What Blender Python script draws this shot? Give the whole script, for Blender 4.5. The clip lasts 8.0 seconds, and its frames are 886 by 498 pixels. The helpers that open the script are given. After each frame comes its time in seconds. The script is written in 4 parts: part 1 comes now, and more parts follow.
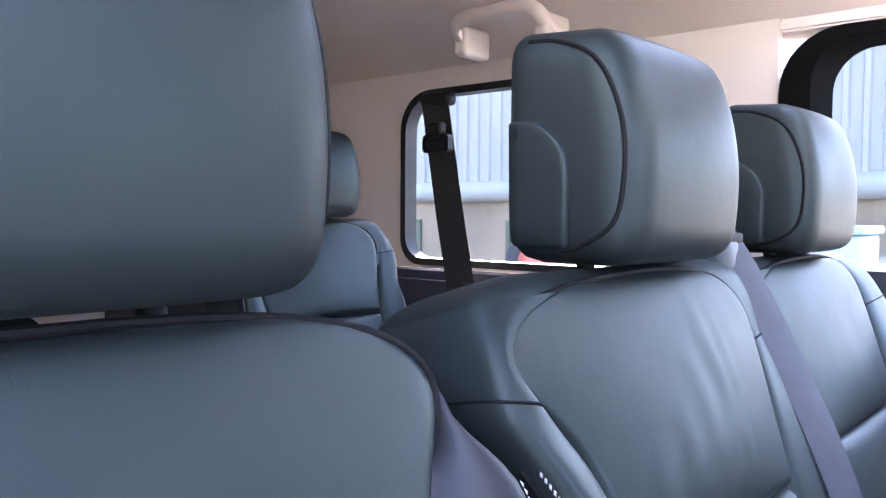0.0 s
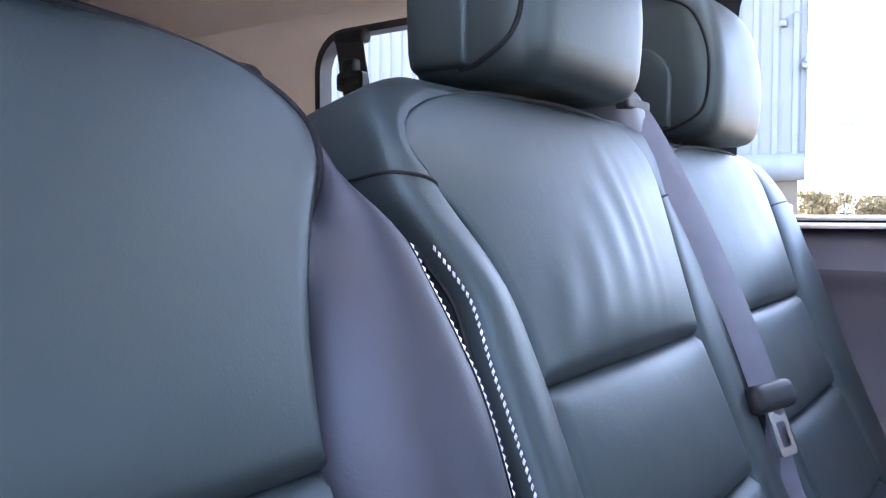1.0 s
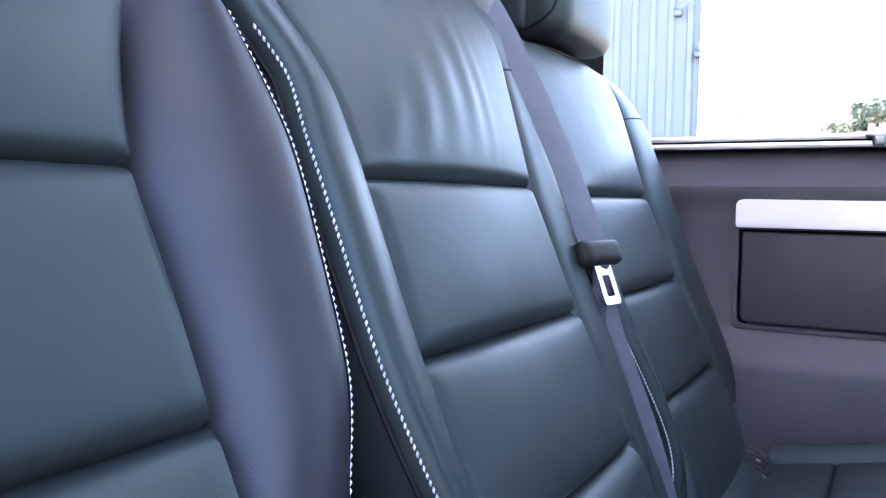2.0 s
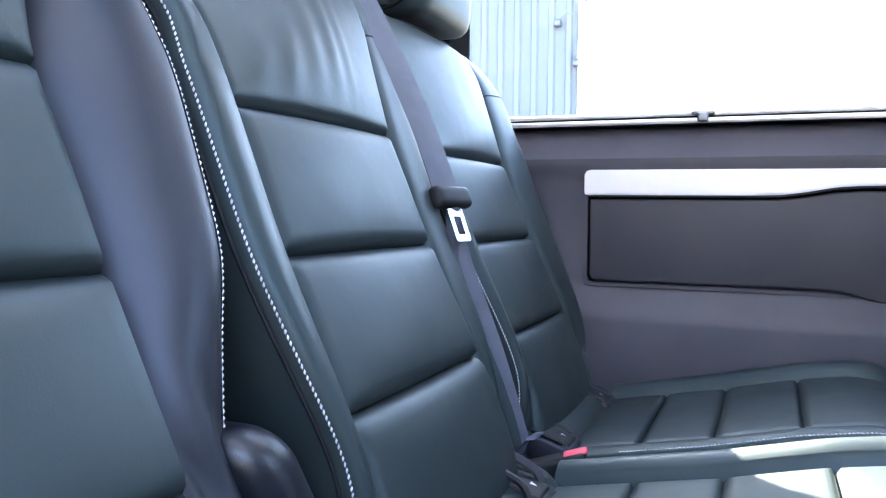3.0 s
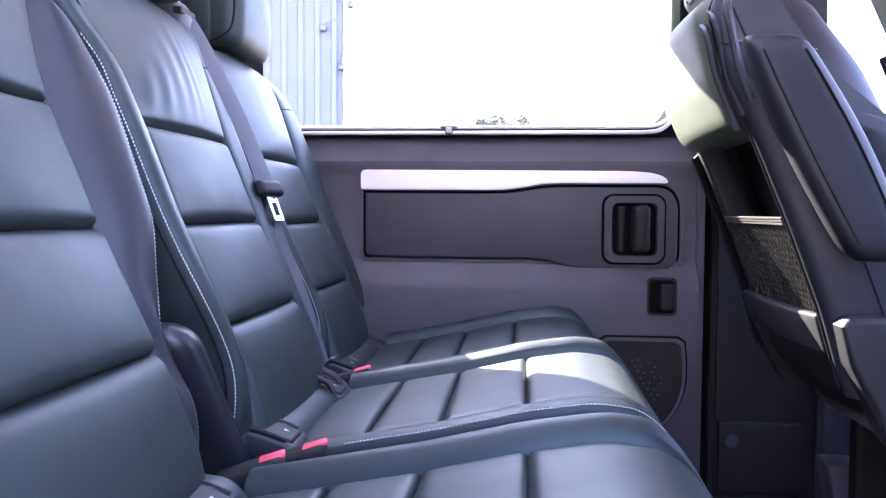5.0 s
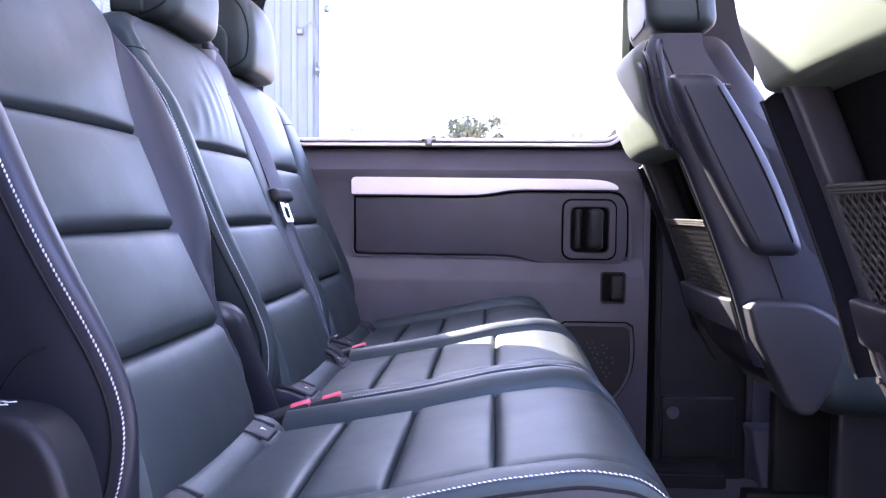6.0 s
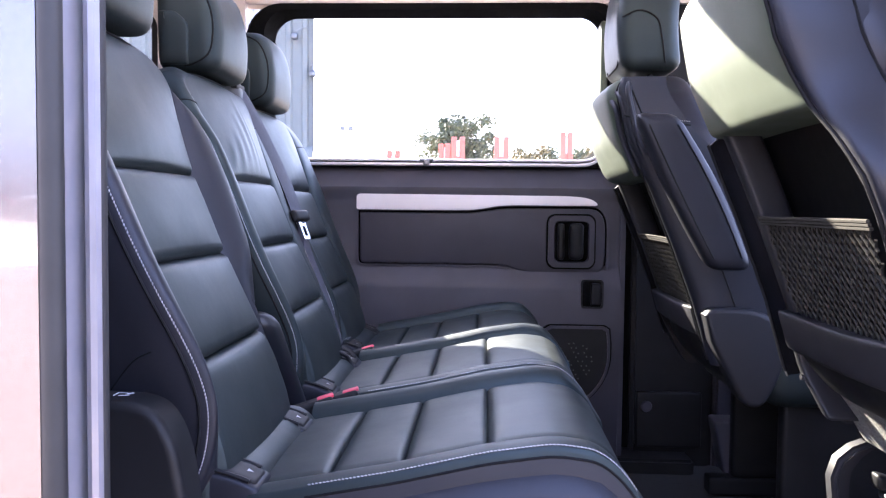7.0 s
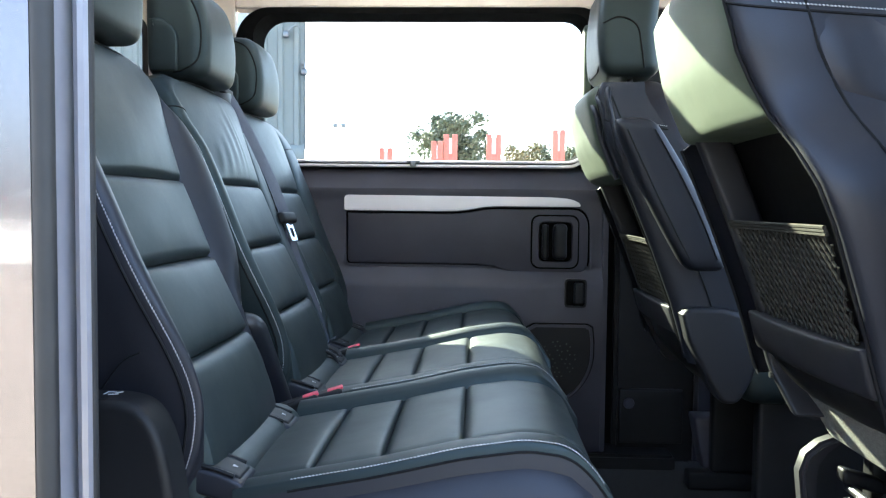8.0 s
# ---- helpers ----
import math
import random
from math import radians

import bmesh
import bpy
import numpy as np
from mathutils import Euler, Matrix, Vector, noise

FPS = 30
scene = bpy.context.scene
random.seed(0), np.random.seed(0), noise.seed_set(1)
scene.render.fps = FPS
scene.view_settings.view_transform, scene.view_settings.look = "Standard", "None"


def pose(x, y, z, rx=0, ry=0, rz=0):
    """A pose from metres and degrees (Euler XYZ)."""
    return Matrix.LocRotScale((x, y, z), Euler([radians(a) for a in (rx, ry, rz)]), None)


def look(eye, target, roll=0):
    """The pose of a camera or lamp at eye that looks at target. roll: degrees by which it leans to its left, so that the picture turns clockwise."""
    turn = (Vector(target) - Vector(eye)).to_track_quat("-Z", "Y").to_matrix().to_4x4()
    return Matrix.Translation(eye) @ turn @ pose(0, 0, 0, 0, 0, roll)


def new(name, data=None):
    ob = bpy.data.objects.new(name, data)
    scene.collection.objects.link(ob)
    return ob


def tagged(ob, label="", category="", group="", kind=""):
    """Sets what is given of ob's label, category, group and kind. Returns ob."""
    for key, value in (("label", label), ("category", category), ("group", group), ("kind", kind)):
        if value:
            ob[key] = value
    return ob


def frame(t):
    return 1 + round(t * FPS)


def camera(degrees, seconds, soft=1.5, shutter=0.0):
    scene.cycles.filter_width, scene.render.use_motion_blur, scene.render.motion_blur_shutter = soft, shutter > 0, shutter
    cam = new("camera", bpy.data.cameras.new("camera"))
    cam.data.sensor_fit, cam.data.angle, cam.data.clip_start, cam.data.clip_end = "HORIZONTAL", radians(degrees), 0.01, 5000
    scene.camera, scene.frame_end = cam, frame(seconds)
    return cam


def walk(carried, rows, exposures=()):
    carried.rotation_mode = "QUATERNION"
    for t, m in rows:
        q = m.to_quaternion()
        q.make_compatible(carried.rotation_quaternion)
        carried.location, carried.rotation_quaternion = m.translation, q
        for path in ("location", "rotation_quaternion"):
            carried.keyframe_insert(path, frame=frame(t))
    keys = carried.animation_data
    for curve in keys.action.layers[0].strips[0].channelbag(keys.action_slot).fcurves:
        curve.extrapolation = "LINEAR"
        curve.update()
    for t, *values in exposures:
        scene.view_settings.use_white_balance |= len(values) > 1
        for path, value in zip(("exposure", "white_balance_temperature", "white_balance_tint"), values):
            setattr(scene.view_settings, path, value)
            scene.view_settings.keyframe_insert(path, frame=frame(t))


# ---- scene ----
cam = camera(57.0, 8.0, soft=1.25)
PATH = [
    (0, (0.151, -0.558, 1.525), (-1.159, 0.95, 1.441), 0.4),
    (0.5, (0.153, -0.542, 1.465), (-1.107, 1.008, 1.377), 0.2),
    (1, (0.154, -0.529, 1.401), (-1.015, 1.091, 1.308), -0.1),
    (1.5, (0.186, -0.52, 1.335), (-0.881, 1.169, 1.238), 0.0),
    (1.7, (0.205, -0.528, 1.313), (-0.825, 1.182, 1.202), 0.5),
    (2.8, (0.29, -0.608, 1.226), (-0.521, 1.218, 1.13), 0.5),
    (3, (0.306, -0.631, 1.218), (-0.438, 1.222, 1.124), 0.6),
    (3.5, (0.336, -0.699, 1.199), (-0.26, 1.208, 1.105), 0.6),
    (4, (0.352, -0.795, 1.197), (-0.082, 1.155, 1.102), 0.7),
    (4.5, (0.356, -0.9, 1.2), (0.081, 1.079, 1.107), 0.5),
    (5, (0.36, -1.004, 1.199), (0.167, 0.985, 1.108), 0.4),
    (6.5, (0.364, -1.392, 1.224), (0.253, 0.603, 1.13), 0.6),
    (7, (0.36, -1.485, 1.251), (0.259, 0.51, 1.153), 0.6),
    (7.5, (0.375, -1.515, 1.256), (0.282, 0.48, 1.154), 0.6),
    (8, (0.381, -1.525, 1.262), (0.297, 0.471, 1.157), 0.6),
]
walk(cam, [(t, look(eye, target, roll)) for t, eye, target, roll in PATH],
     exposures=[(0.0, 4.90, 5300, 27), (0.5, 5.06, 5300, 26), (1.5, 4.97, 5260, 25), (3.0, 5.04, 5230, 16), (4.0, 4.92, 5310, 32), (4.5, 4.98, 5340, 36), (6.5, 4.86, 5330, 42), (7.0, 4.36, 5480, 34), (7.4, 4.14, 5520, 20), (8.0, 4.08, 5400, 7)])

# ---- world, sun, exposure ----
world = bpy.data.worlds.new("sky")
scene.world = world
world.use_nodes = True
wn = world.node_tree
sky = wn.nodes.new("ShaderNodeTexSky")
sky.sky_type = "NISHITA"
sky.sun_disc = False
SUN_EL, SUN_AZ = radians(29), radians(-37)     # azimuth measured from +y towards +x
sky.sun_elevation, sky.sun_rotation = SUN_EL, SUN_AZ
sky.air_density, sky.dust_density = 1.0, 2.5
haze = wn.nodes.new("ShaderNodeHueSaturation")
haze.inputs["Saturation"].default_value = 0.62
wn.links.new(sky.outputs[0], haze.inputs["Color"])
wn.links.new(haze.outputs[0], wn.nodes["Background"].inputs[0])
wn.nodes["Background"].inputs[1].default_value = 0.098

sun = new("sun", bpy.data.lights.new("sun", "SUN"))
sun.data.energy, sun.data.angle, sun.data.color = 5.0, radians(0.5), (1.0, 0.87, 0.55)
SUN_DIR = Vector((math.sin(SUN_AZ) * math.cos(SUN_EL), math.cos(SUN_AZ) * math.cos(SUN_EL), math.sin(SUN_EL)))
sun.matrix_world = look(SUN_DIR * 50, (0, 0, 0))


# ---- materials ----
def material(name, color, rough=0.5, metal=0.0, color2=None, mix_scale=8.0, bump=(), rough_var=0.0, coat=0.0, spec=0.5, sheen=(1, 1, 1)):
    """Principled material; bump is rows of (kind, scale, strength, distance)."""
    m = bpy.data.materials.new(name)
    m.use_nodes = True
    nt = m.node_tree
    b = nt.nodes["Principled BSDF"]
    b.inputs["Base Color"].default_value = (*color, 1)
    b.inputs["Roughness"].default_value = rough
    b.inputs["Metallic"].default_value = metal
    b.inputs["Specular IOR Level"].default_value = spec
    b.inputs["Coat Weight"].default_value = coat
    b.inputs["Specular Tint"].default_value = (*sheen, 1)
    tc = nt.nodes.new("ShaderNodeTexCoord")
    out = tc.outputs["Object"]
    if color2 is not None:
        n = nt.nodes.new("ShaderNodeTexNoise")
        n.inputs["Scale"].default_value, n.inputs["Detail"].default_value = mix_scale, 6
        nt.links.new(out, n.inputs["Vector"])
        r = nt.nodes.new("ShaderNodeValToRGB")
        r.color_ramp.elements[0].position, r.color_ramp.elements[1].position = 0.35, 0.7
        r.color_ramp.elements[0].color, r.color_ramp.elements[1].color = (*color, 1), (*color2, 1)
        nt.links.new(n.outputs["Fac"], r.inputs[0])
        nt.links.new(r.outputs[0], b.inputs["Base Color"])
    if rough_var:
        n = nt.nodes.new("ShaderNodeTexNoise")
        n.inputs["Scale"].default_value, n.inputs["Detail"].default_value = 9, 4
        nt.links.new(out, n.inputs["Vector"])
        mp = nt.nodes.new("ShaderNodeMapRange")
        mp.inputs["From Min"].default_value, mp.inputs["From Max"].default_value = 0.3, 0.7
        mp.inputs["To Min"].default_value, mp.inputs["To Max"].default_value = rough - rough_var, rough + rough_var
        nt.links.new(n.outputs["Fac"], mp.inputs["Value"])
        nt.links.new(mp.outputs[0], b.inputs["Roughness"])
    prev = None
    for kind, scale, strength, dist in bump:
        if kind == "voronoi":
            t = nt.nodes.new("ShaderNodeTexVoronoi")
            t.feature = "DISTANCE_TO_EDGE"
            t.inputs["Scale"].default_value = scale
            val = t.outputs["Distance"]
        else:
            t = nt.nodes.new("ShaderNodeTexNoise")
            t.inputs["Scale"].default_value, t.inputs["Detail"].default_value = scale, 5
            val = t.outputs["Fac"]
        nt.links.new(out, t.inputs["Vector"])
        bp = nt.nodes.new("ShaderNodeBump")
        bp.inputs["Strength"].default_value, bp.inputs["Distance"].default_value = strength, dist
        nt.links.new(val, bp.inputs["Height"])
        if prev:
            nt.links.new(prev, bp.inputs["Normal"])
        prev = bp.outputs["Normal"]
    if prev:
        nt.links.new(prev, b.inputs["Normal"])
    return m


LEATHER = material("black_leather", (0.0115, 0.0152, 0.0154), 0.48, color2=(0.0154, 0.0196, 0.0202), mix_scale=5, spec=0.40, sheen=(0.74, 0.94, 1.0),
                   bump=(("noise", 14, 0.22, 0.004), ("voronoi", 420, 0.14, 0.0006)), rough_var=0.05)
# side leather, its lavender tint standing in for reflected light
LEATHER_SIDE = material("black_leather_lavender_light", (0.0094, 0.0098, 0.0130), 0.48, color2=(0.0130, 0.0134, 0.0180), mix_scale=6, spec=0.44, sheen=(0.84, 0.88, 1.0),
                        bump=(("noise", 22, 0.2, 0.003), ("voronoi", 380, 0.16, 0.0006)), rough_var=0.05)
THREAD = material("white_thread", (0.50, 0.50, 0.52), 0.7, color2=(0.40, 0.40, 0.42), mix_scale=200)
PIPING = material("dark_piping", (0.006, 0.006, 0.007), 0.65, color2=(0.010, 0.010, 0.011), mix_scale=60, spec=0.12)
PLASTIC = material("dark_grey_plastic", (0.045, 0.0430, 0.054), 0.5, color2=(0.055, 0.0525, 0.066), mix_scale=10, spec=0.35,
                   bump=(("voronoi", 700, 0.18, 0.0005),), rough_var=0.05)
PLASTIC_INSERT = material("smooth_dark_plastic", (0.033, 0.0308, 0.0395), 0.52, color2=(0.041, 0.0382, 0.0485), mix_scale=8, spec=0.32,
                          bump=(("voronoi", 800, 0.12, 0.0004),), rough_var=0.04)
PLASTIC_BLACK = material("black_plastic", (0.008, 0.008, 0.009), 0.5, color2=(0.012, 0.012, 0.013), mix_scale=12, spec=0.2,
                         bump=(("noise", 300, 0.1, 0.0005),), rough_var=0.06)
PLASTIC_GREY = material("light_grey_plastic", (0.26, 0.27, 0.28), 0.45, color2=(0.31, 0.32, 0.33), mix_scale=9,
                        bump=(("voronoi", 600, 0.12, 0.0004),), rough_var=0.05)
SEAT_PLASTIC = material("charcoal_seat_plastic", (0.014, 0.014, 0.017), 0.5, color2=(0.018, 0.018, 0.021), mix_scale=8, spec=0.28,
                        bump=(("voronoi", 700, 0.15, 0.0005),), rough_var=0.05)
PANEL_BACK = material("seat_back_plastic", (0.063, 0.079, 0.054), 0.54, color2=(0.075, 0.092, 0.064), mix_scale=6, spec=0.3,
                      bump=(("voronoi", 600, 0.15, 0.0005), ("noise", 40, 0.1, 0.001)), rough_var=0.06)
SILVER = material("satin_silver_trim", (0.66, 0.62, 0.63), 0.42, metal=0.25, color2=(0.72, 0.68, 0.69), mix_scale=5, rough_var=0.04)
HEADLINER = material("beige_headlining", (0.74, 0.64, 0.57), 0.9, color2=(0.78, 0.68, 0.61), mix_scale=7,
                     bump=(("noise", 500, 0.25, 0.0008),))
PILLAR_TRIM = material("beige_pillar_plastic", (0.72, 0.64, 0.58), 0.55, color2=(0.76, 0.68, 0.62), mix_scale=5,
                       bump=(("voronoi", 500, 0.15, 0.0005),), rough_var=0.05)
CARPET = material("black_carpet", (0.012, 0.012, 0.013), 0.95, color2=(0.022, 0.022, 0.023), mix_scale=90,
                  bump=(("noise", 350, 0.7, 0.003),))
# near black: shade painted into door gaps and recesses; also the window frame
GAP_SHADE = material("gap_shade_and_frame_black", (0.003, 0.003, 0.003), 0.95, color2=(0.005, 0.005, 0.005), mix_scale=80, spec=0.05)
GREY_CARPET = material("grey_carpet", (0.11, 0.11, 0.10), 0.95, color2=(0.24, 0.24, 0.225), mix_scale=300,
                       bump=(("noise", 500, 0.8, 0.003),))
WEB = material("belt_webbing", (0.040, 0.042, 0.062), 0.55, color2=(0.054, 0.056, 0.080), mix_scale=40,
               bump=(("voronoi", 900, 0.25, 0.0005),))
CHROME = material("polished_steel", (0.75, 0.76, 0.78), 0.2, metal=1.0, color2=(0.68, 0.69, 0.71), mix_scale=30)
STEEL = material("dark_steel", (0.25, 0.25, 0.26), 0.35, metal=1.0, color2=(0.16, 0.16, 0.17), mix_scale=25)
RED = material("red_button_plastic", (0.72, 0.07, 0.12), 0.45, color2=(0.64, 0.06, 0.10), mix_scale=20)
WHITE_MARK = material("white_print", (0.45, 0.45, 0.47), 0.6, color2=(0.38, 0.38, 0.4), mix_scale=60)
BLUE_MARK = material("blue_print", (0.22, 0.36, 0.62), 0.6, color2=(0.2, 0.32, 0.56), mix_scale=60)
RUBBER = material("black_rubber", (0.008, 0.008, 0.009), 0.6, color2=(0.014, 0.014, 0.015), mix_scale=30)
PAINT = material("metallic_grey_paint", (0.105, 0.098, 0.108), 0.16, metal=0.8, color2=(0.125, 0.117, 0.128), mix_scale=300, coat=0.6)
PAINT_EDGE = material("grey_door_edge_paint", (0.19, 0.19, 0.22), 0.35, metal=0.3, color2=(0.22, 0.22, 0.25), mix_scale=40, coat=0.5)
NET = material("elastic_net_cord", (0.029, 0.028, 0.024), 0.8, color2=(0.040, 0.038, 0.033), mix_scale=90, spec=0.05)


def glass_material(name, tint, gloss=0.03):
    """Thin glass: each face lets tint through and mirrors a little."""
    m = bpy.data.materials.new(name)
    m.use_nodes = True
    nt = m.node_tree
    nt.nodes.remove(nt.nodes["Principled BSDF"])
    tr, gl, mx = nt.nodes.new("ShaderNodeBsdfTransparent"), nt.nodes.new("ShaderNodeBsdfGlossy"), nt.nodes.new("ShaderNodeMixShader")
    tr.inputs[0].default_value = (*tint, 1)
    gl.inputs["Roughness"].default_value = 0.0
    mx.inputs[0].default_value = gloss
    nt.links.new(tr.outputs[0], mx.inputs[1])
    nt.links.new(gl.outputs[0], mx.inputs[2])
    nt.links.new(mx.outputs[0], nt.nodes["Material Output"].inputs[0])
    return m


GLASS = glass_material("clear_glass", (0.95, 0.96, 0.955))
TINTED = glass_material("tinted_van_glass", (0.71, 0.73, 0.72), 0.012)
ROOF_GLASS = glass_material("added_roof_pane_glass", (0.84, 0.86, 0.855), 0.012)
DARK_GLASS = glass_material("privacy_glass", (0.30, 0.31, 0.31), 0.10)


# ---- mesh helpers ----
def part(name, bm, mat, parent=None, label="", smooth=True, sharp=40):
    me = bpy.data.meshes.new(name)
    bmesh.ops.recalc_face_normals(bm, faces=bm.faces)
    bm.to_mesh(me)
    bm.free()
    if smooth:
        me.polygons.foreach_set("use_smooth", [True] * len(me.polygons))
        me.set_sharp_from_angle(angle=radians(sharp))
    me.materials.append(mat)
    ob = new(name, me)
    if parent is not None:
        ob.parent = parent
    if label:
        tagged(ob, label)
    return ob


def thing(name, label, category, group="", kind="", at=(0, 0, 0)):
    ob = new(name)
    ob.empty_display_size = 0.1
    ob.location = at
    return tagged(ob, label, category, group, kind)


def shape(name, bm, mat, label, category, kind="", group=""):
    return tagged(part(name, bm, mat), label, category, group, kind)


def join(*bms):
    base = bms[0]
    for other in bms[1:]:
        me = bpy.data.meshes.new("tmp")
        other.to_mesh(me)
        other.free()
        base.from_mesh(me)
        bpy.data.meshes.remove(me)
    return base


def ease(n, k=0.75):
    """n + 1 steps from 0 to 1, closer together at both ends."""
    t = np.linspace(0, 1, n + 1)
    return (1 - k) * t + k * (0.5 - 0.5 * np.cos(math.pi * t))


def sheet(fn, us, vs, wrap=False):
    """A grid of fn(u, v); wrap joins the last u to the first."""
    bm = bmesh.new()
    rows = [[bm.verts.new(fn(u, v)) for u in us] for v in vs]
    for a, b in zip(rows, rows[1:]):
        n = len(a)
        for i in range(n if wrap else n - 1):
            j = (i + 1) % n
            bm.faces.new((a[i], a[j], b[j], b[i]))
    if wrap:
        bm.faces.new(rows[0])
        bm.faces.new(rows[-1])
    return bm


def soft_box(lo, hi, r, mapping=None, n=(8, 8, 6)):
    """A box with rounded edges, cut finely enough to be bent by mapping(x, y, z)."""
    bm = bmesh.new()
    lo, hi = np.array(lo, float), np.array(hi, float)
    r = min(r, *((hi - lo) / 2 - 1e-4))
    lines = []
    for a in range(3):
        arc = r * (1 - np.cos(np.linspace(0, math.pi / 2, 4 if r < 0.025 else 7)))
        mid = np.linspace(lo[a] + r, hi[a] - r, max(2, n[a]))
        lines.append(np.unique(np.round(np.r_[lo[a] + arc[:-1], mid, hi[a] - arc[:-1][::-1]], 7)))
    seen = {}

    def vert(p):
        key = tuple(np.round(p, 6))
        if key not in seen:
            core = np.clip(p, lo + r, hi - r)
            d = p - core
            size = np.linalg.norm(d)
            q = core + d / size * r if size > 1e-9 else p
            seen[key] = bm.verts.new(mapping(*q) if mapping else q)
        return seen[key]

    for a in range(3):
        b, c = (a + 1) % 3, (a + 2) % 3
        for side in (lo[a], hi[a]):
            for b0, b1 in zip(lines[b], lines[b][1:]):
                for c0, c1 in zip(lines[c], lines[c][1:]):
                    quad = []
                    for bb, cc in ((b0, c0), (b1, c0), (b1, c1), (b0, c1)):
                        p = np.zeros(3)
                        p[a], p[b], p[c] = side, bb, cc
                        v = vert(p)
                        if v not in quad:
                            quad.append(v)
                    if len(quad) > 2:
                        try:
                            bm.faces.new(quad)
                        except ValueError:
                            pass
    return bm


def tube(points, radius, sides=8, flat=1.0, closed=False):
    """A round cord along points."""
    pts = [Vector(p) for p in points]
    bm = bmesh.new()
    rings, up = [], None
    n = len(pts)
    for i, p in enumerate(pts):
        a, b = (pts[i - 1], pts[(i + 1) % n]) if closed else (pts[max(0, i - 1)], pts[min(n - 1, i + 1)])
        way = (b - a).normalized()
        if up is None:
            up = way.orthogonal().normalized()
        up = (up - way * up.dot(way)).normalized()
        side = way.cross(up)
        rings.append([bm.verts.new(p + radius * (math.cos(k) * up + flat * math.sin(k) * side))
                      for k in np.linspace(0, 2 * math.pi, sides, endpoint=False)])
    for a, b in zip(rings, rings[1:] + ([rings[0]] if closed else [])):
        for k in range(sides):
            j = (k + 1) % sides
            bm.faces.new((a[k], a[j], b[j], b[k]))
    if not closed:
        bm.faces.new(rings[0])
        bm.faces.new(rings[-1])
    return bm


def smooth_line(points, n=8):
    """Catmull-Rom through points."""
    p = [np.array(q, float) for q in points]
    p = [2 * p[0] - p[1], *p, 2 * p[-1] - p[-2]]
    out = []
    for a, b, c, d in zip(p, p[1:], p[2:], p[3:]):
        for t in np.linspace(0, 1, n, endpoint=False):
            out.append(0.5 * (2 * b + (c - a) * t + (2 * a - 5 * b + 4 * c - d) * t**2 + (3 * b - a - 3 * c + d) * t**3))
    return out + [p[-2]]


def rounded(x0, x1, z0, z1, r, n=6):
    """Corner points of a rounded rectangle; r may be four radii (lower left, lower right, upper right, upper left)."""
    rs = r if isinstance(r, tuple) else (r,) * 4
    out = []
    for (cx, cz, a0), q in zip(((x0, z0, 180), (x1, z0, 270), (x1, z1, 0), (x0, z1, 90)), rs):
        ox, oz = cx + (q if cx == x0 else -q), cz + (q if cz == z0 else -q)
        for a in np.linspace(a0, a0 + 90, n + 1):
            out.append((ox + q * math.cos(radians(a)), oz + q * math.sin(radians(a))))
    return out


def prism(outline, y0, y1, edge=0.003, axis="y", steps=2):
    """A plate of that outline (x, z) from y0 to y1 with its edges rounded."""
    bm = bmesh.new()
    put = {"y": lambda a, b, d: (a, d, b), "x": lambda a, b, d: (d, a, b), "z": lambda a, b, d: (a, b, d)}[axis]
    f = bm.faces.new([bm.verts.new(put(a, b, y0)) for a, b in outline])
    ext = bmesh.ops.extrude_face_region(bm, geom=[f])
    for v in ext["geom"]:
        if isinstance(v, bmesh.types.BMVert):
            v.co[{"x": 0, "y": 1, "z": 2}[axis]] = y1
    bmesh.ops.recalc_face_normals(bm, faces=bm.faces)
    if edge:
        caps = [e for e in bm.edges if any(len(q.verts) > 4 or len(outline) == 4 for q in e.link_faces)]
        bmesh.ops.bevel(bm, geom=caps, offset=edge, segments=steps, affect="EDGES", clamp_overlap=True)
    return bm


def puck(outline, d0, d1, r, n=5):
    """A plate of that outline (x, z) between y = d0 and d1 whose face at d0 has a rolled edge of radius r."""
    pts = [Vector(p) for p in outline]
    area = sum(a.x * b.y - b.x * a.y for a, b in zip(pts, pts[1:] + pts[:1]))
    ins = []
    for a, p, b in zip(pts[-1:] + pts[:-1], pts, pts[1:] + pts[:1]):
        way = ((p - a).normalized() + (b - p).normalized()).normalized()
        ins.append(Vector((-way.y, way.x)) * (1 if area > 0 else -1))
    sgn = 1 if d1 > d0 else -1
    rows = [(r * (1 - math.sin(a)), d0 + sgn * r * (1 - math.cos(a))) for a in np.linspace(0, math.pi / 2, n + 1)] + [(0.0, d1)]
    bm = bmesh.new()
    loops = [[bm.verts.new((p.x + q.x * i, d, p.y + q.y * i)) for p, q in zip(pts, ins)] for i, d in rows]
    for a, b in zip(loops, loops[1:]):
        for k in range(len(pts)):
            j = (k + 1) % len(pts)
            bm.faces.new((a[k], a[j], b[j], b[k]))
    bm.faces.new(loops[0])
    bm.faces.new(loops[-1])
    return bm


def ring(outer, inner, d0, d1, axis="y", inner1=None):
    """A frame between two outlines of the same number of points; inner1 is the opening at d1."""
    bm = bmesh.new()
    put = {"y": lambda a, b, d: (a, d, b), "x": lambda a, b, d: (d, a, b), "z": lambda a, b, d: (a, b, d)}[axis]
    loops = [[bm.verts.new(put(a, b, d)) for a, b in pts] for pts, d in ((outer, d0), (outer, d1), (inner1 or inner, d1), (inner, d0))]
    n = len(outer)
    for a, b in zip(loops, loops[1:] + loops[:1]):
        for i in range(n):
            j = (i + 1) % n
            bm.faces.new((a[i], a[j], b[j], b[i]))
    return bm


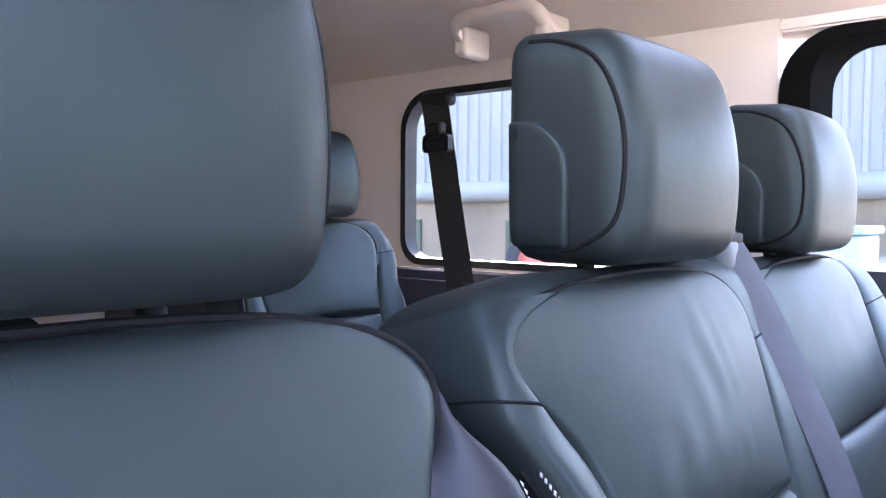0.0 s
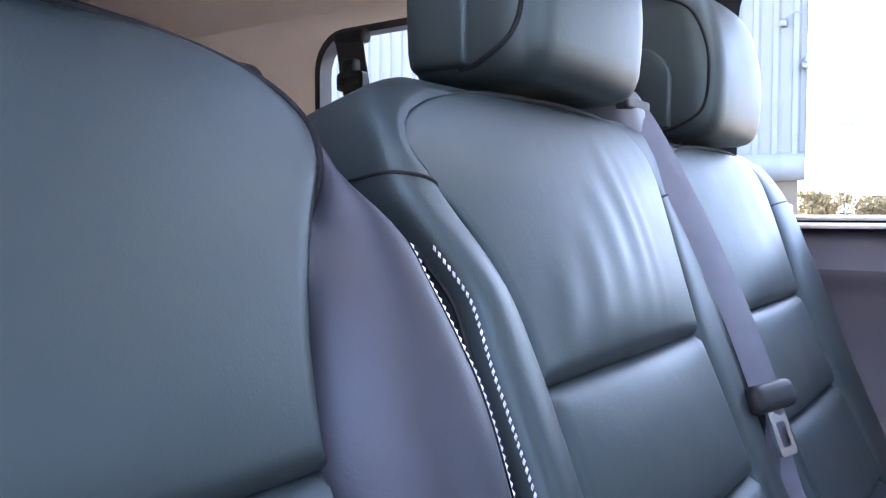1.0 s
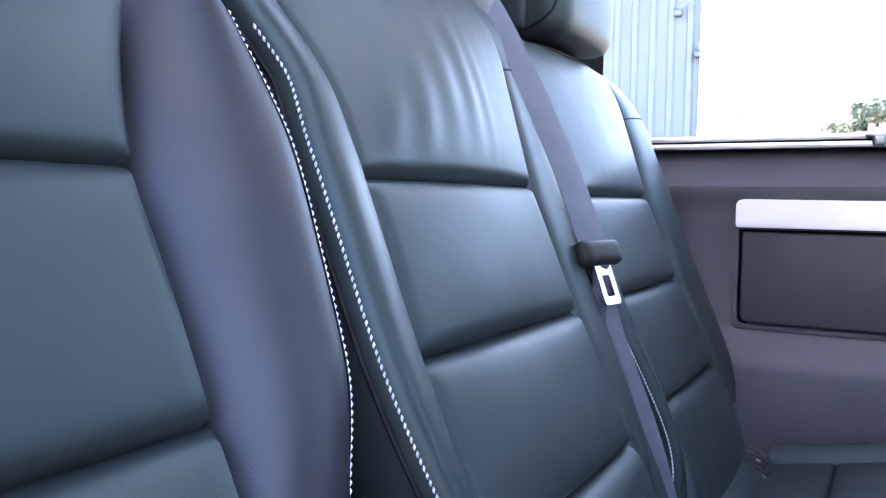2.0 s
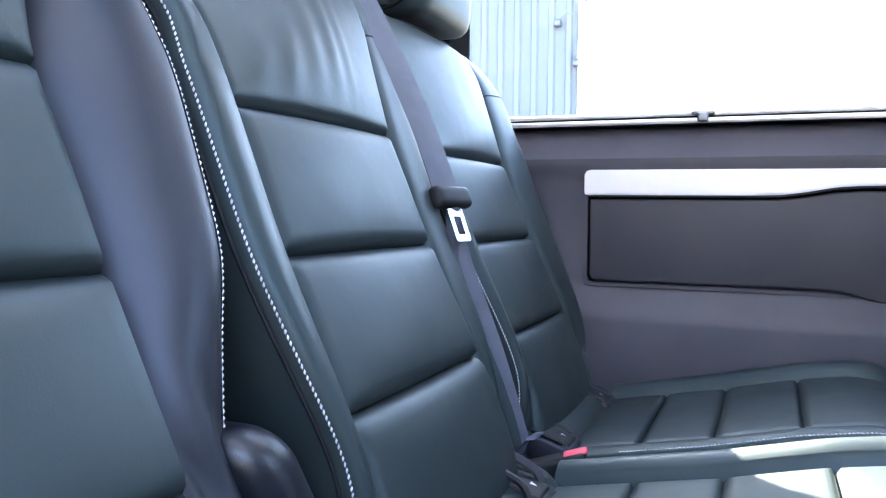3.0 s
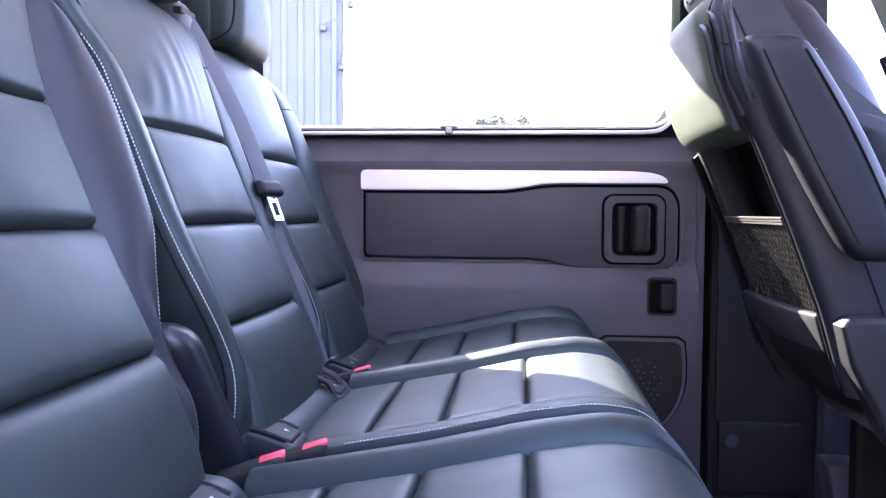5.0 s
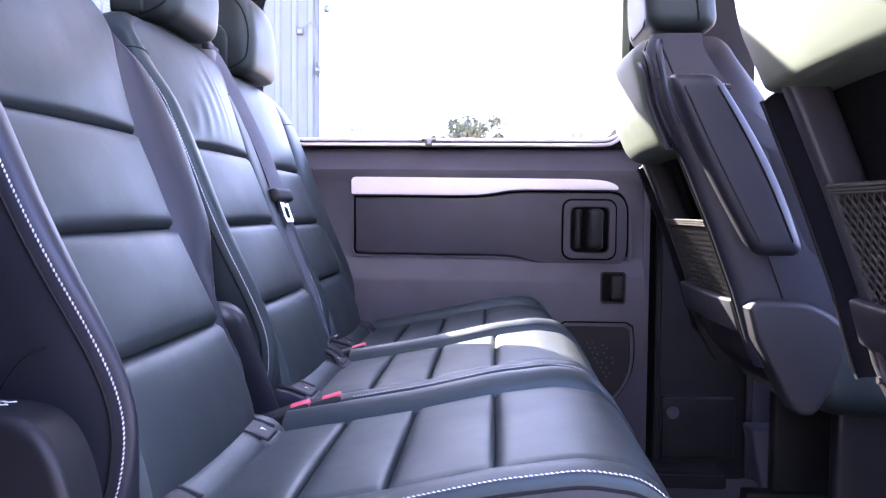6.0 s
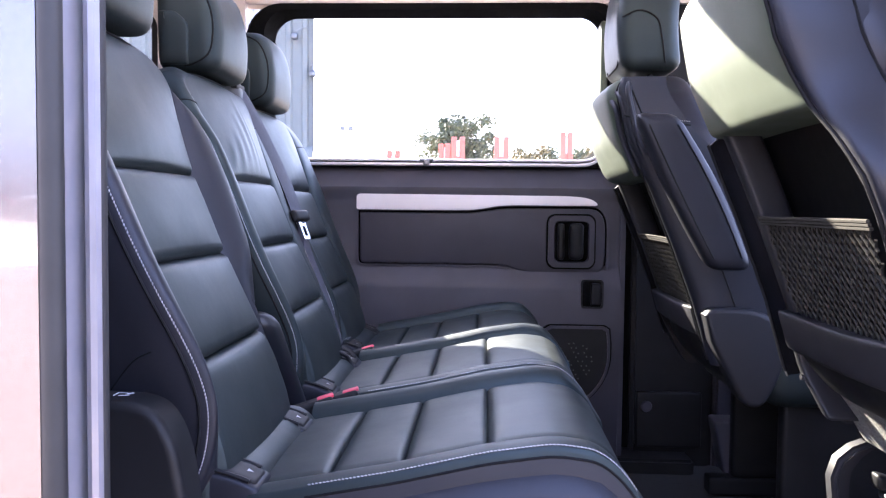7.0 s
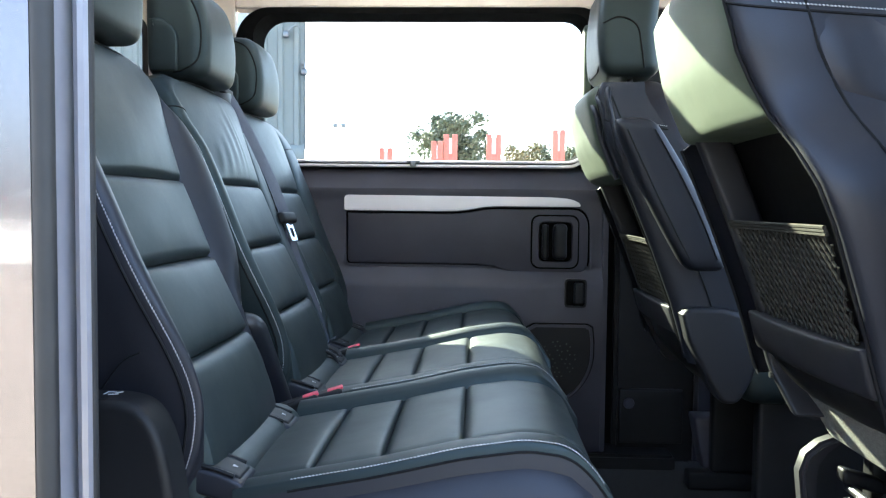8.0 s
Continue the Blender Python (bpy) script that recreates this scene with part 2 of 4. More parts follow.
def rod(a, b, r0, r1=None, sides=14):
    """A cylinder or cone from a to b."""
    a, b = Vector(a), Vector(b)
    bm = bmesh.new()
    m = Matrix.Translation((a + b) / 2) @ (b - a).to_track_quat("Z", "Y").to_matrix().to_4x4()
    bmesh.ops.create_cone(bm, cap_ends=True, segments=sides, radius1=r0, radius2=r0 if r1 is None else r1, depth=(b - a).length, matrix=m)
    return bm


def block(lo, hi, edge=0.004):
    bm = bmesh.new()
    bmesh.ops.create_cube(bm, size=1)
    for v in bm.verts:
        v.co = [(l + h) / 2 + c * (h - l) for l, h, c in zip(lo, hi, v.co)]
    if edge:
        bmesh.ops.bevel(bm, geom=bm.edges[:], offset=edge, segments=2, affect="EDGES")
    return bm


def stitches(points, out, step=0.0043, length=0.0042, width=0.0011):
    """Short thread stitches laid along points, raised along the direction out."""
    bm = bmesh.new()
    pts = np.array([tuple(p) for p in points], float)
    seg = np.r_[0, np.cumsum(np.linalg.norm(np.diff(pts, axis=0), axis=1))]
    out = Vector(out).normalized()
    for s in np.arange(0.002, seg[-1] - length, step):
        a, b = (Vector([np.interp(s + o, seg, pts[:, k]) for k in range(3)]) for o in (0, length))
        way = (b - a).normalized()
        side = way.cross(out).normalized() * width
        a, b = a - side * 0.6, b + side * 0.6
        mid = (a + b) / 2 + out * width * 1.1
        base = [bm.verts.new(q) for q in (a, mid + side - out * width, b, mid - side - out * width)]
        top = bm.verts.new(mid)
        for i in range(4):
            bm.faces.new((base[i], base[(i + 1) % 4], top))
    return bm


def tilted(bm, m):
    bmesh.ops.transform(bm, matrix=m, verts=bm.verts)
    return bm

# ---- outside ----
GRID = np.linspace(-1, 1, 41)
GROUND = material("asphalt", (0.335, 0.285, 0.240), 0.9, color2=(0.395, 0.340, 0.292), mix_scale=0.6, bump=(("noise", 60, 0.4, 0.01),))
CLAD = material("pale_blue_cladding", (0.235, 0.248, 0.238), 0.55, color2=(0.265, 0.278, 0.268), mix_scale=0.8, rough_var=0.06)
BRICKWALL = material("buff_render_wall", (0.245, 0.20, 0.14), 0.9, color2=(0.17, 0.14, 0.10), mix_scale=1.6, bump=(("noise", 30, 0.4, 0.01),))
shape("ground", sheet(lambda u, v: (u * abs(u) * 2500, v * abs(v) * 2500, 0), GRID, GRID), GROUND, "grey asphalt yard around the van", "ground", kind="structure")


def corrugated(x0, x1, z0, z1, y, pitch=0.2, depth=0.035):
    """Box-rib sheet metal on a wall that faces -y."""
    xs, ys, x = [], [], x0
    while x < x1 - 1e-6:
        for f, d in ((0, 0), (0.55, 0), (0.65, 1), (0.9, 1)):
            xs.append(min(x + f * pitch, x1))
            ys.append(y - d * depth)
        x += pitch
    xs.append(x1)
    ys.append(y)
    return sheet(lambda i, v: (xs[i], ys[i], z0 + v * (z1 - z0)), range(len(xs)), (0, 1))


# unseen wall, added to hold back light from the open door side
BLOCK_GREY = material("light_block_grey", (0.050, 0.055, 0.062), 0.8, color2=(0.062, 0.067, 0.075), mix_scale=1.2, spec=0.2)
shape("light_block_wall", block((-1.4, -5.60, 0), (9.0, -5.30, 2.4), 0.02), BLOCK_GREY, "unseen dark grey wall added across the yard to block light", "wall", kind="structure")

BX, BY = -1.74, 8.45      # corner of the warehouse
hall = thing("warehouse", "pale blue metal-clad warehouse with a low rendered wall", "building", at=(0, 0, 0))


def skewed(lo, hi):
    """A block whose end wall runs off to the left behind its front corner."""
    bm = block(lo, hi, 0)
    for v in bm.verts:
        if v.co.y > BY + 2 and v.co.x > -20:
            v.co.x -= 6
    return bm


part("wall", skewed((-26, BY + 0.12, 0), (BX - 0.1, BY + 14, 1.74)), BRICKWALL, hall, "weathered buff wall", smooth=False)
part("upper_wall", skewed((-26, BY + 0.06, 1.74), (BX - 0.02, BY + 14, 5.9)), CLAD, hall, smooth=False)
part("cladding", corrugated(-26, BX, 1.94, 5.95, BY), CLAD, hall, smooth=False)
ROLL = [(BY + 0.05 - 0.16 * math.sin(a), 1.86 - 0.15 * math.cos(a)) for a in np.linspace(0, math.pi, 9)]
bm = sheet(lambda i, v: (-26 + (BX + 26) * v, ROLL[i][0], ROLL[i][1]), range(9), np.linspace(0, 1, 120))
part("gutter_roll", bm, CLAD, hall)
part("roof", skewed((-26.2, BY - 0.15, 5.95), (BX + 0.1, BY + 14.2, 6.1)), PLASTIC_GREY, hall)

# ---- van shell ----
FLOOR_Z = 0.52
shape("floor", block((-2.6, -0.80, 0.40), (2.0, 0.90, FLOOR_Z), 0.01), CARPET, "black carpeted van floor", "floor", kind="structure")


def roof_z(y):
    t = min(1.0, abs(y - 0.03) / 0.86)
    return 1.995 - 0.04 * t**2 - 0.13 * t**9


# headlining with two unseen glazed openings, added to let light onto the seats
LIGHT_PANES = ((-0.22, 0.52, 0.27, 0.71), (-0.45, 0.95, -0.65, -0.21))


def roof_sheet(lift):
    xs = sorted({*np.linspace(-2.6, 1.40, 24), *(p[k] for p in LIGHT_PANES for k in (0, 1))})
    ys = sorted({*np.linspace(-0.83, 0.89, 31), *(p[k] for p in LIGHT_PANES for k in (2, 3))})
    bm = sheet(lambda y, x: (x, y, roof_z(y) + lift), ys, xs)
    mids = [(f, f.calc_center_median()) for f in bm.faces]
    gone = [f for f, c in mids if any(p[0] < c.x < p[1] and p[2] < c.y < p[3] for p in LIGHT_PANES)]
    bmesh.ops.delete(bm, geom=gone, context="FACES")
    return bm


ceil = join(roof_sheet(0.0), roof_sheet(0.05))
shape("ceiling", ceil, HEADLINER, "beige fabric headlining of the van roof", "ceiling", kind="structure")
shape("roof_skin", roof_sheet(0.062), PAINT, "grey painted steel roof of the van", "roof", kind="structure")
for name, (x0, x1, y0, y1) in zip(("added_roof_pane_1", "added_roof_pane_2"), LIGHT_PANES):
    hatch = thing(name, "unseen glazed roof opening added to let light onto the seats", "window", kind="structure")
    part("frame", ring(rounded(x0 - 0.02, x1 + 0.02, y0 - 0.02, y1 + 0.02, 0.02), rounded(x0, x1, y0, y1, 0.02), 1.935, 2.055, "z"), PILLAR_TRIM, hatch)
    part("glass", block((x0 - 0.01, y0 - 0.01, 2.056), (x1 + 0.01, y1 + 0.01, 2.062), 0), ROOF_GLASS, hatch)

# far side of the body: lower quarter panel, pillars and window surrounds
far = thing("wall_far", "van side lined with dark plastic below and beige trim above", "wall", kind="structure")
SURR = rounded(-1.205, -0.60, 1.415, 1.806, (0.06, 0.04, 0.05, 0.09), 6)
part("upper_trim", ring(rounded(-2.6, -0.335, 1.40, 1.90, 0.005, 6), SURR, 0.86, 0.885), PILLAR_TRIM, far)
part("quarter_panel", block((-2.6, 0.80, 0.50), (-0.335, 0.93, 1.398), 0.02), PLASTIC, far)
part("window_seal", ring(rounded(-1.213, -0.592, 1.407, 1.814, (0.06, 0.04, 0.05, 0.09), 6), rounded(-1.197, -0.608, 1.423, 1.798, (0.05, 0.03, 0.04, 0.08), 6), 0.855, 0.894), RUBBER, far)
part("header_rail", block((-0.335, 0.862, 1.836), (2.0, 0.93, 1.95), 0.004), PILLAR_TRIM, far)
part("door_gap", block((0.7525, 0.895, 0.56), (0.7845, 0.93, 1.834), 0), GAP_SHADE, far)
part("front_post", block((0.785, 0.865, 0.50), (1.02, 0.93, 1.834), 0.012), PLASTIC_BLACK, far)
part("front_door_lower", block((1.022, 0.86, 0.50), (2.0, 0.93, 1.34), 0.01), PLASTIC, far)
part("sill_step", block((-0.33, 0.78, FLOOR_Z - 0.01), (0.95, 0.93, 0.56), 0.008), PLASTIC_BLACK, far)
part("quarter_glass", prism(rounded(-1.205, -0.60, 1.415, 1.806, (0.05, 0.04, 0.05, 0.08)), 0.895, 0.900, 0), TINTED, far)
part("front_door_glass", block((1.022, 0.890, 1.34), (1.99, 0.895, 1.834), 0), TINTED, far)

# ends and near side
shape("wall_rear", block((-2.66, -0.85, 0.40), (-2.60, 0.93, 2.05), 0.01), PILLAR_TRIM, "beige lined tailgate end of the van", "wall", kind="structure")
shape("wall_front", block((2.0, -0.85, 0.40), (2.06, 0.93, 1.16), 0.01), PLASTIC_BLACK, "black dashboard bulkhead of the van", "wall", kind="structure")
screen = thing("window_3", "large sloping windscreen of the van", "window", kind="structure")
part("glass", sheet(lambda y, v: (2.03 - 0.61 * v, y, 1.17 + 0.83 * v - 0.03 * (y / 0.85) ** 2), np.linspace(-0.82, 0.90, 12), (0, 1)), GLASS, screen)
bonnet = shape("bonnet", soft_box((2.07, -0.84, 0.42), (2.85, 0.92, 1.10), 0.12, lambda x, y, z: (x, y, z - 0.35 * max(0, x - 2.07) * (z > 0.8)), (6, 8, 4)), PAINT, "grey painted front end of the van", "bonnet", kind="structure")


def wheel(x, y):
    w = thing("wheel", "black tyred van wheel on a grey rim", "wheel", "van wheels")
    part("tyre", join(rod((x, y - 0.10, 0.33), (x, y + 0.10, 0.33), 0.33, sides=32)), RUBBER, w)
    part("rim", rod((x, y - 0.106, 0.33), (x, y + 0.106, 0.33), 0.20, sides=24), SILVER, w)


for x in (-1.75, 2.30):
    for y in (-0.72, 0.80):
        wheel(x, y)
near = thing("wall_near", "van side with an open sliding door aperture", "wall", kind="structure")
part("rear_quarter", block((-2.6, -0.86, 0.40), (-0.03, -0.80, 1.40), 0.01), PLASTIC, near)
part("upper_rail", block((-2.6, -0.86, 1.86), (2.0, -0.80, 1.98), 0.01), PILLAR_TRIM, near)
part("rear_pillar", block((-0.35, -0.86, 1.40), (-0.03, -0.80, 1.86), 0.01), PILLAR_TRIM, near)
part("upper_trim", ring(rounded(-2.6, -0.352, 1.402, 1.86, 0.005, 6), SURR, -0.845, -0.815), PILLAR_TRIM, near)
part("quarter_glass", prism(rounded(-1.215, -0.59, 1.41, 1.81, (0.05, 0.04, 0.05, 0.08)), -0.855, -0.850, 0), DARK_GLASS, near)
part("front_pillar", block((0.80, -0.86, 0.40), (1.02, -0.80, 1.86), 0.01), PLASTIC, near)
part("front_door", block((1.025, -0.86, 0.40), (2.0, -0.80, 1.34), 0.01), PLASTIC, near)
part("step", block((-0.02, -0.86, 0.34), (0.795, -0.80, 0.50), 0.01), PLASTIC_BLACK, near)
part("front_door_glass", block((1.025, -0.835, 1.345), (1.99, -0.831, 1.858), 0), GLASS, near)
part("jamb", join(block((-0.028, -0.866, 0.40), (-0.006, -0.80, 1.90), 0.008)), PAINT, near, "painted metal door jamb")
part("weather_strip", tube([(0.000, -0.83, z) for z in np.linspace(0.42, 1.88, 24)], 0.010, 10), RUBBER, near)

# slid-back door standing outside the body
slid = thing("sliding_door", "grey painted sliding door slid fully open along the body", "door", kind="structure")
part("skin", prism(rounded(-1.00, 0.134, 0.36, 1.92, 0.02), -1.074, -1.060, 0.005), PAINT, slid)
part("leading_edge", soft_box((0.080, -1.060, 0.38), (0.132, -1.022, 1.90), 0.010, None, (3, 3, 12)), PAINT_EDGE, slid)
part("inner_lining", block((-0.98, -1.059, 0.40), (0.075, -1.030, 1.36), 0.01), PLASTIC, slid)
part("edge_seal", tube([(0.131, -1.016, z) for z in np.linspace(0.40, 1.90, 30)], 0.0075, 10), RUBBER, slid)
part("outer_seal", tube([(0.132, -1.067, z) for z in np.linspace(0.40, 1.90, 30)], 0.0075, 10), RUBBER, slid)
part("inner_lip", tube([(0.139, -1.034, z) for z in np.linspace(0.40, 1.90, 30)], 0.0045, 8), PAINT_EDGE, slid)
part("glass", prism(rounded(-0.95, 0.02, 1.39, 1.86, 0.05), -1.0770, -1.0745, 0), DARK_GLASS, slid)
part("runner_arm", soft_box((-0.67, -1.03, 0.72), (-0.57, -0.862, 0.76), 0.01), STEEL, slid)

# ---- far sliding door ----
door = thing("door_1", "closed van sliding door with grey plastic lining and a large window", "door", kind="structure")
DX0, DX1 = -0.33, 0.735
# lower lining: stepped section swept along x
SEC = [(0.562, 0.86), (0.562, 0.80), (0.585, 0.785), (0.90, 0.772), (1.030, 0.766), (1.042, 0.769), (1.052, 0.776), (1.088, 0.808),
       (1.10, 0.815), (1.27, 0.815), (1.288, 0.812), (1.300, 0.806), (1.312, 0.806), (1.345, 0.835), (1.362, 0.858), (1.372, 0.872), (1.374, 0.90)]
bm = sheet(lambda i, v: (DX0 + (DX1 - DX0) * v, SEC[i][1], SEC[i][0]), range(len(SEC)), np.linspace(0, 1, 18))
part("lining", join(bm, block((DX0, 0.90, 0.555), (DX1, 0.93, 1.374), 0.002)), PLASTIC, door)
part("front_edge", prism(rounded(0.7352, 0.752, 0.562, 1.374, 0.006), 0.80, 0.93, 0.003), PLASTIC, door)
OUT, INN = rounded(-0.328, 0.742, 1.376, 1.832, (0.01, 0.01, 0.08, 0.10), 8), rounded(-0.262, 0.684, 1.392, 1.804, (0.05, 0.07, 0.06, 0.07), 8)
part("window_frame", ring(OUT, rounded(-0.277, 0.702, 1.388, 1.814, (0.05, 0.07, 0.06, 0.07), 8), 0.845, 0.915, inner1=INN), GAP_SHADE, door)
part("window_glass", prism(rounded(-0.30, 0.72, 1.385, 1.825, 0.06), 0.9155, 0.9195, 0), TINTED, door)
part("reveal", soft_box((0.680, 0.852, 1.395), (0.706, 0.912, 1.785), 0.008, None, (3, 3, 8)), PANEL_BACK, door, "pale grey plastic window reveal")
for z, y, r in ((1.3895, 0.842, 0.0042), (1.3775, 0.840, 0.0048)):
    part("sill_rail", tube([(x, y, z) for x in np.linspace(-0.27, 0.60, 12)] + [tuple(p) for p in smooth_line([(0.62, y, z), (0.655, y, z + 0.004), (0.680, y, z + 0.022), (0.690, y, z + 0.055), (0.691, y, z + 0.12)], 5)], r, 8), SILVER, door, "pale aluminium window rail")
part("sill_channel", block((-0.28, 0.866, 1.3742), (0.735, 0.9145, 1.3865), 0.002), PLASTIC_BLACK, door)
clip = part("window_catch", join(soft_box((0.184, 0.828, 1.374), (0.202, 0.844, 1.391), 0.004), soft_box((0.174, 0.831, 1.386), (0.212, 0.842, 1.394), 0.003)), STEEL, door)

# insert and silver trim
insert = [(0.004, 1.245)] + [(0.004, 1.105)] + [(0.008, 1.097), (0.016, 1.094)] + [tuple(p) for p in smooth_line([(0.38, 1.093), (0.42, 1.089), (0.46, 1.077), (0.50, 1.071), (0.54, 1.070)], 4)]
insert += [(0.665, 1.069), (0.685, 1.075), (0.697, 1.090), (0.70, 1.11), (0.70, 1.20)] + [tuple(p) for p in smooth_line([(0.698, 1.222), (0.69, 1.242), (0.675, 1.256), (0.655, 1.2605)], 4)]
insert += [(0.44, 1.2605)] + [tuple(p) for p in smooth_line([(0.40, 1.258), (0.36, 1.251), (0.32, 1.246), (0.28, 1.245)], 4)]
# flat black sheet paints the shaded gap round the insert
part("insert_gap", prism(insert, 0.8125, 0.82, 0), GAP_SHADE, door)
part("insert_lip", ring([(0.352 + (x - 0.352) * 1.022, 1.166 + (z - 1.166) * 1.075) for x, z in insert], insert, 0.8045, 0.8165), PLASTIC, door)
part("insert", puck([(0.352 + (x - 0.352) * 0.984, 1.166 + (z - 1.166) * 0.944) for x, z in insert], 0.7995, 0.814, 0.004, 3), PLASTIC_INSERT, door)
trim = [(0.0, 1.255), (0.001, 1.2495), (0.006, 1.248), (0.28, 1.248)] + [tuple(p) for p in smooth_line([(0.32, 1.249), (0.36, 1.254), (0.40, 1.261), (0.44, 1.2635)], 4)]
trim += [(0.668, 1.2635)] + [tuple(p) for p in smooth_line([(0.672, 1.267), (0.664, 1.276), (0.640, 1.285), (0.60, 1.289), (0.56, 1.290)], 4)] + [(0.012, 1.292), (0.004, 1.290), (0.0, 1.284)]
part("silver_trim", prism(trim, 0.792, 0.8145, 0.009, steps=4), SILVER, door, "satin silver trim strip")

# handle, latch switch, speaker
bez = part("handle_bezel", ring(rounded(0.537, 0.664, 1.092, 1.236, 0.022), rounded(0.553, 0.650, 1.106, 1.222, 0.016), 0.789, 0.8005, inner1=rounded(0.557, 0.646, 1.110, 1.218, 0.014)), PLASTIC_INSERT, door)
# black backing paints the shade inside the handle recess
part("handle_recess", prism(rounded(0.532, 0.669, 1.087, 1.241, 0.025), 0.7965, 0.8005, 0), GAP_SHADE, door)
part("door_handle", join(soft_box((0.592, 0.762, 1.114), (0.632, 0.797, 1.216), 0.014, lambda x, y, z: (x + 0.6 * (z - 1.165) ** 2, y, z), (5, 4, 8)), soft_box((0.563, 0.776, 1.114), (0.581, 0.7968, 1.214), 0.007)), PLASTIC_BLACK, door, "black pull handle")
part("latch_plate", ring(rounded(0.626, 0.688, 0.982, 1.062, 0.010), rounded(0.631, 0.683, 0.987, 1.057, 0.008), 0.760, 0.775), PLASTIC_BLACK, door)
part("latch_switch", soft_box((0.652, 0.746, 0.992), (0.679, 0.768, 1.052), 0.006), PLASTIC_BLACK, door)
# black backing paints the shade round the latch switch
part("latch_recess", prism(rounded(0.628, 0.686, 0.984, 1.060, 0.008), 0.7625, 0.772, 0), GAP_SHADE, door)
spk = [(0.535, 0.918), (0.548, 0.926), (0.685, 0.926), (0.698, 0.918)] + [tuple(p) for p in smooth_line([(0.702, 0.88), (0.700, 0.83), (0.685, 0.785), (0.655, 0.745), (0.610, 0.715)], 5)] + [(0.54, 0.70), (0.50, 0.71), (0.50, 0.90)]
part("speaker_rim", ring([(0.61 + (x - 0.61) * 1.07, 0.82 + (z - 0.82) * 1.07) for x, z in spk], spk, 0.756, 0.785), PLASTIC, door)
# black outline paints the shaded gap round the speaker
part("speaker_gap", ring([(0.61 + (x - 0.61) * 1.12, 0.82 + (z - 0.82) * 1.10) for x, z in spk], [(0.61 + (x - 0.61) * 1.05, 0.82 + (z - 0.82) * 1.05) for x, z in spk], 0.7625, 0.785), GAP_SHADE, door)
part("speaker_grille", prism(spk, 0.7655, 0.780, 0.001), PLASTIC_BLACK, door, "perforated black speaker grille")
dots = bmesh.new()
for q in range(1, 5):
    for k in range(6 * q):
        a = k * math.pi / (3 * q)
        x, z = 0.610 + 0.0125 * q * math.cos(a), 0.835 + 0.0125 * q * math.sin(a)
        if 0.52 < x < 0.685 and (q + k) % 3:
            dots = join(dots, rod((x, 0.7655, z), (x, 0.7640, z), 0.0022, 0.0015, 6))
part("grille_studs", dots, PANEL_BACK, door)
part("pillar_foot", soft_box((0.800, 0.848, 0.575), (0.985, 0.870, 0.735), 0.006), PLASTIC_BLACK, far)
part("pillar_stud", rod((0.828, 0.850, 0.694), (0.828, 0.838, 0.694), 0.017, 0.014, 16), PLASTIC, far)
part("corner_cover", soft_box((0.968, 0.660, 0.560), (1.040, 0.740, 0.704), 0.010, lambda x, y, z: (x + 0.20 * (0.704 - z), y, z), (3, 3, 4)), PLASTIC, far)

# ---- rear bench seats ----
def curve(v, xs, ys, soft=0.022):
    """A rounded-off line through the points."""
    return float(np.mean(np.interp(v + soft * np.linspace(-1, 1, 9), xs, ys)))


ZS = np.linspace(0.80, 1.60, 161)
PROFILE = np.interp(ZS, (0.86, 0.95, 1.01, 1.07, 1.185, 1.30, 1.38, 1.44, 1.56), (0.082, 0.075, 0.058, 0.030, -0.026, -0.070, -0.103, -0.130, -0.172))
PROFILE = np.convolve(np.pad(PROFILE, 8, "edge"), np.ones(17) / 17, "valid")


def back_x(z):
    return float(np.interp(z, ZS, PROFILE))


def back_at(y, z, c):
    """A point of the backrest: across, height, and how far it stands out."""
    h = z if z < 1.30 else 1.30 + 0.84 * (z - 1.30)
    return (back_x(h) + 0.95 * c, y, h + 0.28 * c)


def panel_edge(z, s, tight):
    """Half width of the middle panel towards -y (s < 0) or +y; tight: the wider panel of the seat beside the door."""
    if s < 0:
        w = curve(z, (0.92, 1.07, 1.20, 1.31, 1.36, 1.395, 1.42, 1.44, 1.457), (0.166, 0.165, 0.163, 0.162, 0.166, 0.177, 0.193, 0.214, 0.231), 0.012)
    elif tight:
        w = curve(z, (0.92, 1.07, 1.185, 1.25, 1.30, 1.36, 1.42, 1.45), (0.150, 0.147, 0.147, 0.144, 0.138, 0.149, 0.173, 0.192))
    else:
        w = curve(z, (0.92, 1.07, 1.185, 1.30, 1.36, 1.42, 1.45), (0.132, 0.130, 0.126, 0.114, 0.126, 0.144, 0.153))
    return w * max(0.0, 1 - max(0.0, (z - 1.44) / 0.0785) ** 3.2) ** 0.42 if z > 1.44 else w


def outer_half(z, s, tight):
    """Half width out to the stitched edge of the bolster."""
    if s < 0:
        return curve(z, (0.88, 0.95, 1.00, 1.05, 1.12, 1.18, 1.30, 1.42, 1.47), (0.178, 0.186, 0.187, 0.190, 0.206, 0.216, 0.218, 0.218, 0.212))
    if tight:
        return curve(z, (0.88, 0.95, 1.04, 1.09, 1.14, 1.20, 1.30, 1.42, 1.47), (0.196, 0.204, 0.202, 0.204, 0.214, 0.230, 0.236, 0.228, 0.214))
    return curve(z, (0.88, 0.95, 1.10, 1.30, 1.42, 1.47), (0.190, 0.196, 0.200, 0.198, 0.196, 0.190))


